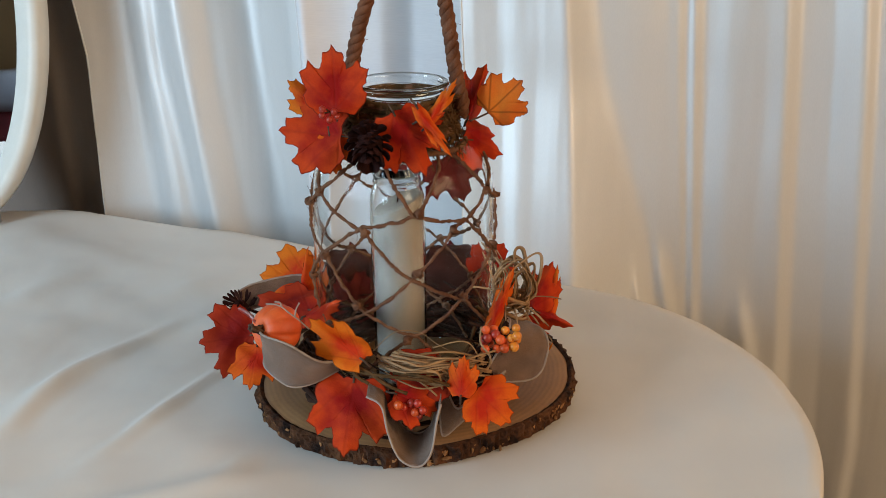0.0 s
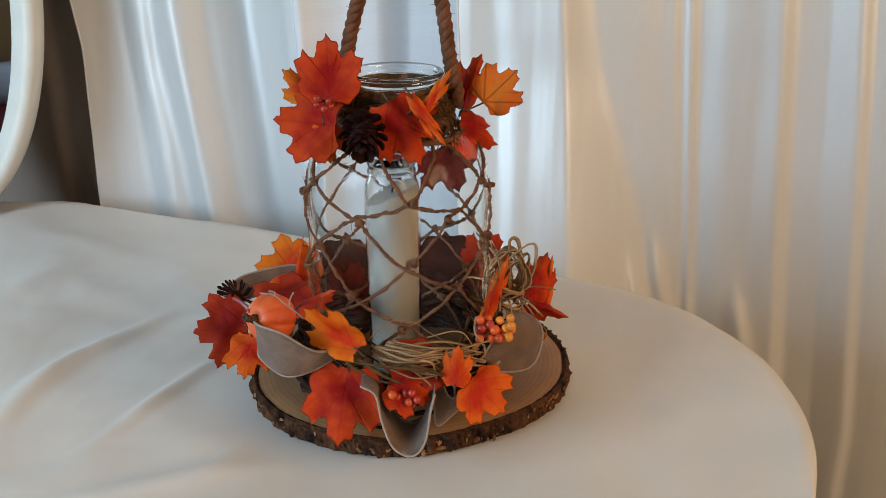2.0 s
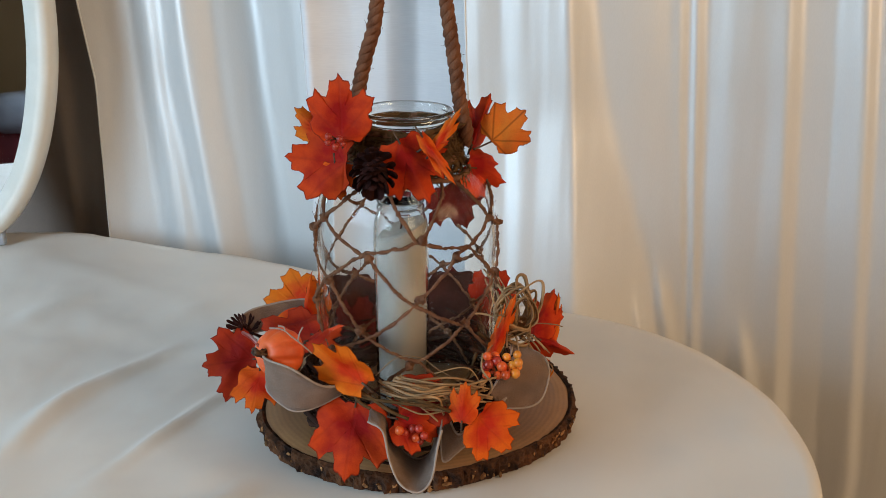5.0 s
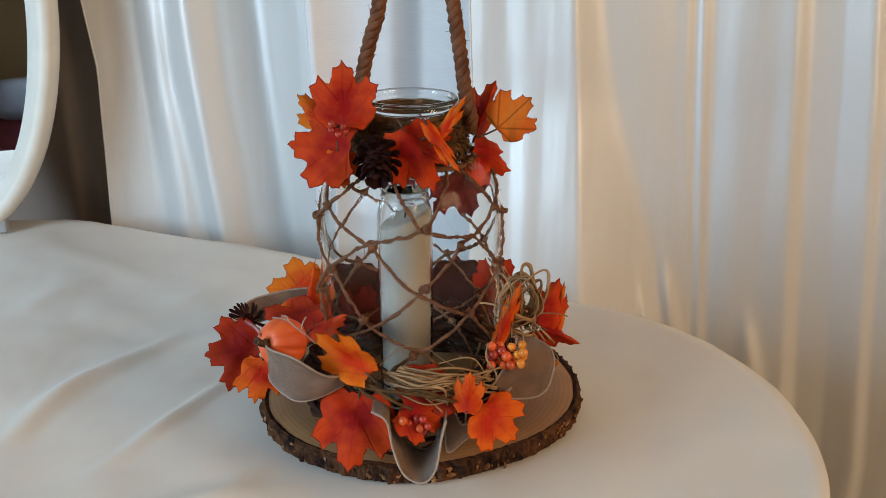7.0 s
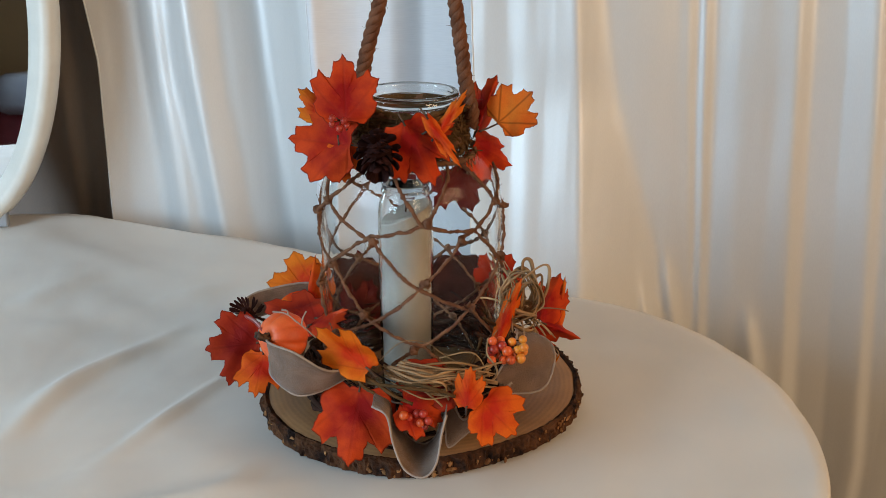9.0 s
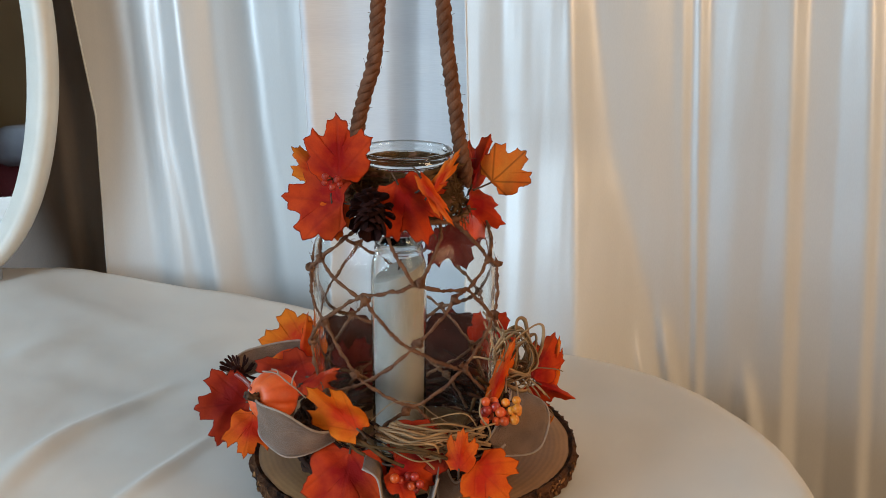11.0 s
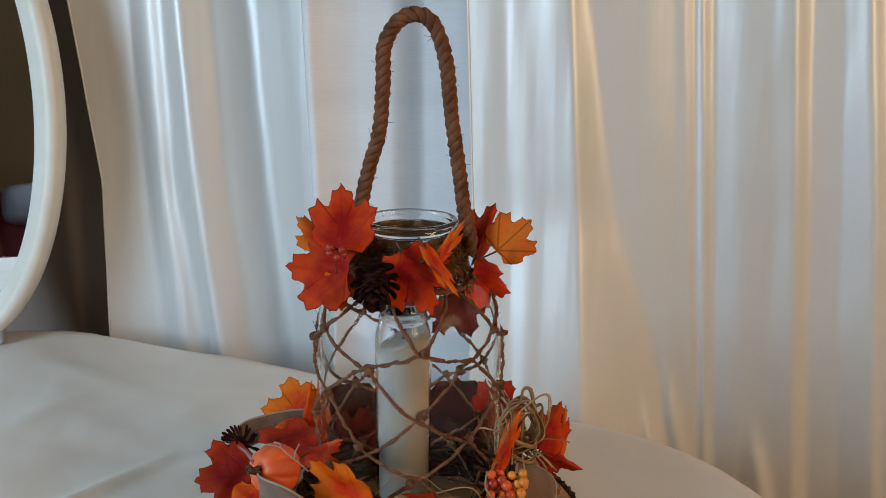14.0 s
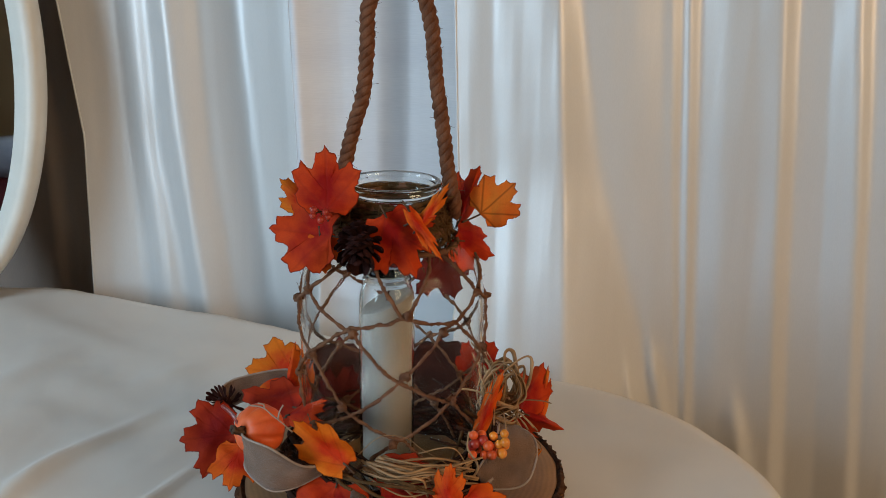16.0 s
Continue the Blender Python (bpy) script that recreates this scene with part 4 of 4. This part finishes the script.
for k in range(46):
    a0, span = radians(random.uniform(-75, 25)), random.uniform(0.3, 0.9) * random.choice((-1, 1))
    r0, z0, rise = random.uniform(0.075, 0.082), random.uniform(0.035, 0.075), random.uniform(-0.01, 0.04)
    pts = [JC + Vector(((r0 + .003 * math.sin(i + k)) * math.cos(a0 + span * i / 6), (r0 + .003 * math.sin(i + k)) * math.sin(a0 + span * i / 6), z0 + rise * i / 6)) for i in range(7)]
    bm = bmesh.new()
    tube(bm, smooth_path(pts, 18), random.uniform(0.0006, 0.0015), 5, 0.2)
    part("twig", bm, TWIG if k % 3 else MOSS, wreath)
bm = bmesh.new()
for k in range(420):
    a, r, z = random.uniform(0, 2 * math.pi), random.uniform(0.076, 0.087), random.uniform(0.03, 0.062)
    p = JC + Vector((r * math.cos(a), r * math.sin(a), z))
    d = Vector((-math.sin(a), math.cos(a), random.uniform(-0.2, 0.35))) * random.choice((-1, 1)) + Vector((random.gauss(0, .12), random.gauss(0, .12), 0))
    d *= random.uniform(0.012, 0.03)
    tube(bm, [p, p + d * 0.5 + Vector((0, 0, 0.002)), p + d], random.uniform(0.0003, 0.0007), 4)
o = part("dry_grass", bm, TWIG, wreath)
o["kind"] = "stuff"

for pts in (((-0.0430, -0.0920, 0.0880), (-0.0250, -0.1030, 0.0870), (-0.0090, -0.1100, 0.0790), (0.0050, -0.1100, 0.0720)), ((-0.0370, -0.0950, 0.0830), (-0.0210, -0.1050, 0.0850), (-0.0010, -0.1100, 0.0850), (0.0230, -0.1080, 0.0810)),
            ((-0.0400, -0.0920, 0.0900), (-0.0310, -0.1040, 0.0830), (-0.0220, -0.1080, 0.0790)), ((-0.0050, -0.1000, 0.0830), (0.0150, -0.1080, 0.0850), (0.0350, -0.1040, 0.0750))):
    bm = bmesh.new()
    tube(bm, smooth_path(pts, 20), .0013, 6, .15)
    part("twig", bm, MOSS, wreath, "olive-brown leaf stem")


# ---- raffia ----
def raffia_strand(parent, pts, r=0.0009):
    bm = bmesh.new()
    tube(bm, smooth_path(pts, 26), r, 5, 0.1, 0.35)
    part("strand", bm, RAFFIA, parent)


RL, RR = Vector((-0.0130, -0.0900, 0.0890)), Vector((0.0650, -0.0800, 0.0770))
raffia = thing("raffia_bundle", "loose bundle of tan raffia strands across the wreath front", "raffia", RL)
for k in range(34):
    a = RL + Vector((random.uniform(-.006, .012), random.uniform(-.006, .006), random.uniform(-.0082, .0066)))
    b = RR + Vector((random.uniform(-.012, .004), random.uniform(-.006, .006), random.uniform(-.008, .012)))
    m = a.lerp(b, random.uniform(.35, .65)) + Vector((0, random.uniform(-.018, -.006), random.uniform(-.012, .010)))
    if k % 5 == 0:
        b += Vector((-.03, -.01, -.014))
    raffia_strand(raffia, (a, a.lerp(m, .5) + Vector((0, -.004, random.uniform(-.003, .004))), m, m.lerp(b, .5) + Vector((0, -.003, random.uniform(-.003, .004))), b), random.uniform(.0006, .0013))
raffia_strand(raffia, ((-0.0200, -0.0850, 0.0930), (-0.0090, -0.0880, 0.1060), (0.0010, -0.0900, 0.1120), (0.0150, -0.0900, 0.1100), (0.0250, -0.0880, 0.1010), (0.0390, -0.0860, 0.0910), (0.0580, -0.0800, 0.0740)), .0006)
raffia_strand(raffia, ((0.0230, -0.0860, 0.0960), (0.0410, -0.0860, 0.1010), (0.0510, -0.0840, 0.0970), (0.0600, -0.0800, 0.0780)), .0006)
raffia_strand(raffia, ((0.0590, -0.0600, 0.1000), (0.0580, -0.0700, 0.0920), (0.0650, -0.0800, 0.0850), (0.0630, -0.0820, 0.0770), (0.0540, -0.0850, 0.0760)), .0011)

bow = thing("raffia_bow", "tangled raffia bow tied beside the jar above the berries", "raffia", (0.0860, -0.0200, 0.0960))
KN = Vector((0.0850, -0.0200, 0.0980))
for k in range(10):
    h, w = random.uniform(.028, .045), random.uniform(.006, .016)
    s, off = random.uniform(-.3, .9), random.uniform(-.008, .008)
    up = Vector((s * .55, random.uniform(.0, .35), 1)).normalized()
    sd = Vector((1, random.uniform(-.4, .4), -.3 * s)).normalized()
    raffia_strand(bow, (KN, KN + up * h * .5 - sd * w * .8 + Vector((off, 0, 0)), KN + up * h - sd * w * .3, KN + up * h + sd * w * .5, KN + up * h * .45 + sd * w, KN), random.uniform(.0012, .0022))
for k in range(16):
    d = Vector((random.uniform(-1, 1), random.uniform(-.6, .2), random.uniform(-.9, .9)))
    d = d.normalized() * random.uniform(.018, .045)
    raffia_strand(bow, (KN, KN + d * .4 + Vector((0, 0, .004)), KN + d * .8, KN + d + Vector((0, 0, -.004))), random.uniform(.0004, .001))
for k in range(7):
    z = -.004 + .0022 * k
    pts = [KN + Vector((.012 * math.cos(a), .008 * math.sin(a) - .003, z + .003 * math.sin(2 * a + k))) for a in [2 * math.pi * i / 10 for i in range(11)]]
    raffia_strand(bow, pts, .0016)
for k in range(14):
    a = Vector((0.0650, 0.0000, 0.1310)) + Vector((random.uniform(-.006, .012), random.uniform(-.02, .03), random.uniform(-.008, .012)))
    b = Vector((0.0650, -0.0300, 0.0910)) + Vector((random.uniform(-.004, .02), random.uniform(-.02, .02), random.uniform(-.012, .03)))
    raffia_strand(bow, (a, a.lerp(b, .5) + Vector((random.uniform(-.006, .012), -.006, 0)), b), random.uniform(.0004, .0009))
raffia_strand(bow, ((0.1060, -0.0300, 0.0830), (0.1140, -0.0450, 0.0790), (0.0990, -0.0550, 0.0720), (0.0800, -0.0600, 0.0580)), .0005)


# ---- burlap ribbon loops ----
def ribbon(points, across, label, n=44, cloth=BURLAP, hem=HEM):
    """A wired ribbon that follows the points; across: its width direction and size at each of them."""
    path, wid = smooth_path(points, n), smooth_path(across, n)
    loop = thing("burlap_ribbon", label, "ribbon", path[0], "burlap ribbon loops")
    bm, rows = bmesh.new(), []
    for i, (p, w) in enumerate(zip(path, wid)):
        rows.append([bm.verts.new(p + w * (k / 8 - .5) + Vector((0, 0, .0006 * math.sin(k * 2 + i * .6)))) for k in range(9)])
    for u, v in zip(rows, rows[1:]):
        for k in range(8):
            bm.faces.new((u[k], u[k + 1], v[k + 1], v[k]))
    part("ribbon_band", bm, cloth, loop, thick=.0007)
    for s in (-.5, .5):
        bm = bmesh.new()
        tube(bm, [p + w * s for p, w in zip(path, wid)], .0009, 5, .15)
        part("wired_edge", bm, hem, loop, "thin wired edge")
    return loop


ribbon(((-0.0435, -0.0920, 0.0850), (-0.0600, -0.1000, 0.0840), (-0.0770, -0.1050, 0.0915), (-0.0919, -0.0990, 0.0951), (-0.1006, -0.0860, 0.0961), (-0.0972, -0.0700, 0.0930), (-0.0771, -0.0660, 0.0919)),
       ((.004, -.004, .010), (.006, -.012, .024), (.002, -.015, .042), (-.003, -.010, .039), (.0, -.002, .028), (.004, -.002, .018), (.004, -.002, .014)),
       "taupe burlap ribbon loop curling round in front of the pumpkin")
ribbon(((-0.0240, -0.0940, 0.0710), (-0.0130, -0.1000, 0.0660), (-0.0080, -0.1080, 0.0500), (0.0000, -0.1160, 0.0360), (0.0130, -0.1200, 0.0320), (0.0220, -0.1160, 0.0390), (0.0260, -0.1060, 0.0560), (0.0290, -0.0980, 0.0670)),
       ((0, .03, .004), (0, .034, .0), (0, .036, .002), (0, .036, .004), (0, .036, .004), (0, .036, .002), (0, .034, .0), (0, .03, .004)),
       "taupe burlap ribbon loop hanging down over the front of the slice")
ribbon(((0.0300, -0.0920, 0.0570), (0.0350, -0.0960, 0.0400), (0.0450, -0.0900, 0.0440), (0.0600, -0.0800, 0.0520), (0.0750, -0.0680, 0.0600)),
       ((.004, .0, .02), (.010, -.004, .026), (.008, -.004, .024), (.006, -.006, .022), (.004, -.008, .018)),
       "taupe burlap ribbon lying flat on the slice")
ribbon(((0.0880, -0.0260, 0.0910), (0.0950, -0.0400, 0.0860), (0.0930, -0.0540, 0.0780), (0.0850, -0.0620, 0.0680), (0.0680, -0.0680, 0.0640)),
       ((.010, .004, -.004), (.028, .004, -.004), (.033, .0, -.012), (.028, -.006, -.018), (.006, -.004, -.012)),
       "sheer taupe burlap ribbon loop under the berries")
ribbon(((-0.1510, 0.0000, 0.0620), (-0.1510, 0.0200, 0.0700), (-0.1400, 0.0350, 0.0790), (-0.1190, 0.0450, 0.0830), (-0.0960, 0.0500, 0.0850), (-0.0790, 0.0500, 0.0830)),
       ((.006, .01, .026), (.004, .008, .026), (0, .004, .022), (0, 0, .022), (0, 0, .022), (0, 0, .02)),
       "taupe burlap ribbon loop curving behind the leaves")
# back loops whose brown already includes the shade they stand in
for px0, px1 in (((-0.0640, 0.0860, 0.0180), (-0.0600, 0.0920, 0.1000)), ((-0.0140, 0.0880, 0.0180), (-0.0120, 0.0980, 0.0760)), ((0.0380, 0.0860, 0.0180), (0.0370, 0.0920, 0.1040))):
    p0, p1 = Vector(px0), Vector(px1)
    ribbon((p0, p0.lerp(p1, .4) + Vector((0, -.006, 0)), p0.lerp(p1, .8), p1, p1 + Vector((0, .012, -.006)), p0.lerp(p1, .5) + Vector((0, .02, 0))),
           ((.054, 0, 0), (.058, .002, 0), (.054, .004, 0), (.038, .004, 0), (.030, 0, 0), (.03, 0, 0)), "ribbon loop in a shaded brown standing behind the jar", cloth=SHADED_RIBBON, hem=SHADED_RIBBON)


# ---- pumpkin ----
PC = Vector((-0.0906, -0.0780, 0.1080))
pumpkin = thing("pumpkin", "small orange craft pumpkin with a dry brown stalk", "pumpkin", PC)
bm = bmesh.new()
bmesh.ops.create_uvsphere(bm, u_segments=72, v_segments=28, radius=1)
ax = Vector((-.62, -.72, .30)).normalized()
turn = ax.to_track_quat("Z", "Y").to_matrix()
for v in bm.verts:
    a = math.atan2(v.co.y, v.co.x)
    rr = math.hypot(v.co.x, v.co.y)
    g = 1 - .09 * (1 - abs(math.sin(a * 4))) ** 2 * min(1, rr * 1.4)
    dip = .22 * math.exp(-(rr / .3) ** 2) * (1 if v.co.z > 0 else .6)
    v.co = PC + turn @ Vector((v.co.x * g * .0186, v.co.y * g * .0186, (v.co.z - math.copysign(dip, v.co.z)) * .0176))
part("flesh", bm, PUMPKIN, pumpkin)
bm = bmesh.new()
s0 = PC + turn @ Vector((0, 0, .0135))
for k in range(5):
    o2 = turn @ Vector((.0016 * math.cos(k * 1.257), .0016 * math.sin(k * 1.257), 0))
    tube(bm, smooth_path([s0 + o2 * 2.2, s0 + ax * .004 + o2, s0 + ax * .008 + o2 * .9 + Vector((0, 0, .0008)), s0 + ax * .0105 + o2 * 1.3 + Vector((0, 0, .0022))], 10), .0014, 6, .1)
part("stalk", bm, STALK, pumpkin, "ribbed dry brown stalk")
spray = thing("white_twig", "thin pale twig lying over the pumpkin", "twig", (-0.0790, -0.0600, 0.1060))
for pts in (((-0.0639, -0.096, 0.1162), (-0.0703, -0.1, 0.1257), (-0.077, -0.1, 0.1314), (-0.0833, -0.098, 0.1357), (-0.0927, -0.098, 0.137)), ((-0.0725, -0.1, 0.1279), (-0.0713, -0.1, 0.1335), (-0.069, -0.098, 0.1378)), ((-0.0819, -0.098, 0.1344), (-0.0824, -0.098, 0.1378), (-0.0863, -0.098, 0.1387))):
    bm = bmesh.new()
    tube(bm, smooth_path(pts, 10), .0006, 5, .2)
    part("sprig", bm, HEM, spray)


# ---- pine cones ----
def scale_mesh(length, width, thick):
    bm = bmesh.new()
    sect = ((0, .35, .5), (.45, .8, .9), (.8, 1.0, 1.0), (1.0, .45, .6))
    rows = []
    for f, w, t in sect:
        rows.append([bm.verts.new((x * width * w * .5, f * length, z * thick * t * .5 + .25 * length * f * f)) for x, z in ((-1, 0), (0, 1), (1, 0), (0, -1))])
    for u, v in zip(rows, rows[1:]):
        for k in range(4):
            bm.faces.new((u[k], u[(k + 1) % 4], v[(k + 1) % 4], v[k]))
    bm.faces.new(rows[0][::-1])
    bm.faces.new(rows[-1])
    me = bpy.data.meshes.new("scale")
    bm.to_mesh(me)
    bm.free()
    me.materials.append(CONE)
    return me


def pinecone(at, axis, length, radius, count, label, scale_len, scale_wide):
    """A cone of scales set in a spiral round an axis."""
    at, axis = Vector(at), Vector(axis).normalized()
    cone = thing("pinecone", label, "pinecone", at)
    turn = axis.to_track_quat("Z", "Y").to_matrix()
    bm = bmesh.new()
    bmesh.ops.create_uvsphere(bm, u_segments=16, v_segments=10, radius=1)
    for v in bm.verts:
        v.co = at + turn @ Vector((v.co.x * radius * .6, v.co.y * radius * .6, v.co.z * length * .45))
    part("core", bm, CONE, cone)
    me = scale_mesh(scale_len, scale_wide, scale_wide * .35)
    for k in range(count):
        f = (k + .5) / count
        z = (f - .5) * length
        r = radius * .5 * math.sqrt(max(.05, 1 - (2 * f - 1) ** 2))
        a = k * 2.39996 + random.uniform(-.12, .12)
        lift = -.5 + 1.6 * f + random.uniform(-.22, .22)
        m = Matrix.Rotation(a, 4, "Z") @ Matrix.Translation((0, r, z)) @ Matrix.Rotation(lift, 4, "X") @ Matrix.Scale(random.uniform(.85, 1.15), 4)
        ob = new("scale", me)
        ob.parent = cone
        ob.matrix_basis = turn.to_4x4() @ m
    return cone


pinecone((-0.0200, -0.0580, 0.2390), (.05, -.75, -.5), .024, .0170, 78, "dark brown pinecone tied to the front of the jar neck", .0088, .0070)
pinecone((-0.1340, -0.0050, 0.0920), (-.35, -.6, .6), .016, .008, 34, "small spiky black cone behind the pumpkin", .0105, .0028)
bm = bmesh.new()
tube(bm, smooth_path([(-0.1296, -0.028, 0.1002), (-0.1148, -0.06, 0.1106), (-0.104, -0.084, 0.1162)], 8), .0015, 6)
red_stem = top_mesh("red_stem", bm, BERRY_RED, "short red stem leading from the black cone to the pumpkin", "stem")


# ---- berries ----
def berry_cluster(centres, root, label, radius, tones):
    root = Vector(root)
    cluster = thing("berry_cluster", label, "berries", root)
    for k, c in enumerate(centres):
        c = Vector(c)
        bm = bmesh.new()
        bmesh.ops.create_uvsphere(bm, u_segments=16, v_segments=10, radius=radius * random.uniform(.85, 1.1), matrix=Matrix.Translation(c))
        part("berry", bm, tones[k % len(tones)], cluster)
        bm = bmesh.new()
        tube(bm, [root, root.lerp(c, .6) + Vector((0, 0, .001)), c], .0005, 4)
        part("stem", bm, STALK, cluster)


def bunch(middle, spread, count, seed):
    rng = random.Random(seed)
    out = []
    while len(out) < count:
        p = Vector(middle) + Vector((rng.uniform(-1, 1) * spread[0], rng.uniform(-1, 1) * spread[1], rng.uniform(-1, 1) * spread[2]))
        if all((p - q).length > .0052 for q in out):
            out.append(p)
    return out


berry_cluster(sorted(bunch((0.0740, -0.0620, 0.0910), (.0125, .007, .0085), 17, 5), key=lambda p: p.x), (0.0740, -0.0450, 0.0860), "cluster of orange and golden berries below the raffia bow", .0037,
              (BERRY_RED, BERRY_ORANGE, BERRY_ORANGE, BERRY_RED, BERRY_ORANGE, BERRY_ORANGE, BERRY_RED, BERRY_ORANGE, BERRY_ORANGE, BERRY_ORANGE, BERRY_GOLD, BERRY_ORANGE, BERRY_GOLD, BERRY_GOLD, BERRY_GOLD, BERRY_GOLD, BERRY_GOLD))
berry_cluster(bunch((0.0080, -0.1120, 0.0620), (.0115, .004, .008), 10, 9), (0.0070, -0.0980, 0.0580), "cluster of red and orange berries inside the front ribbon loop", .0032, (BERRY_ORANGE, BERRY_RED, BERRY_ORANGE, BERRY_RED))
berry_cluster(bunch((-0.0480, -0.0580, 0.2620), (.007, .003, .005), 5, 3), (-0.0470, -0.0480, 0.2610), "small cluster of dark red berries between the neck leaves", .0024, (BERRY_RED,))
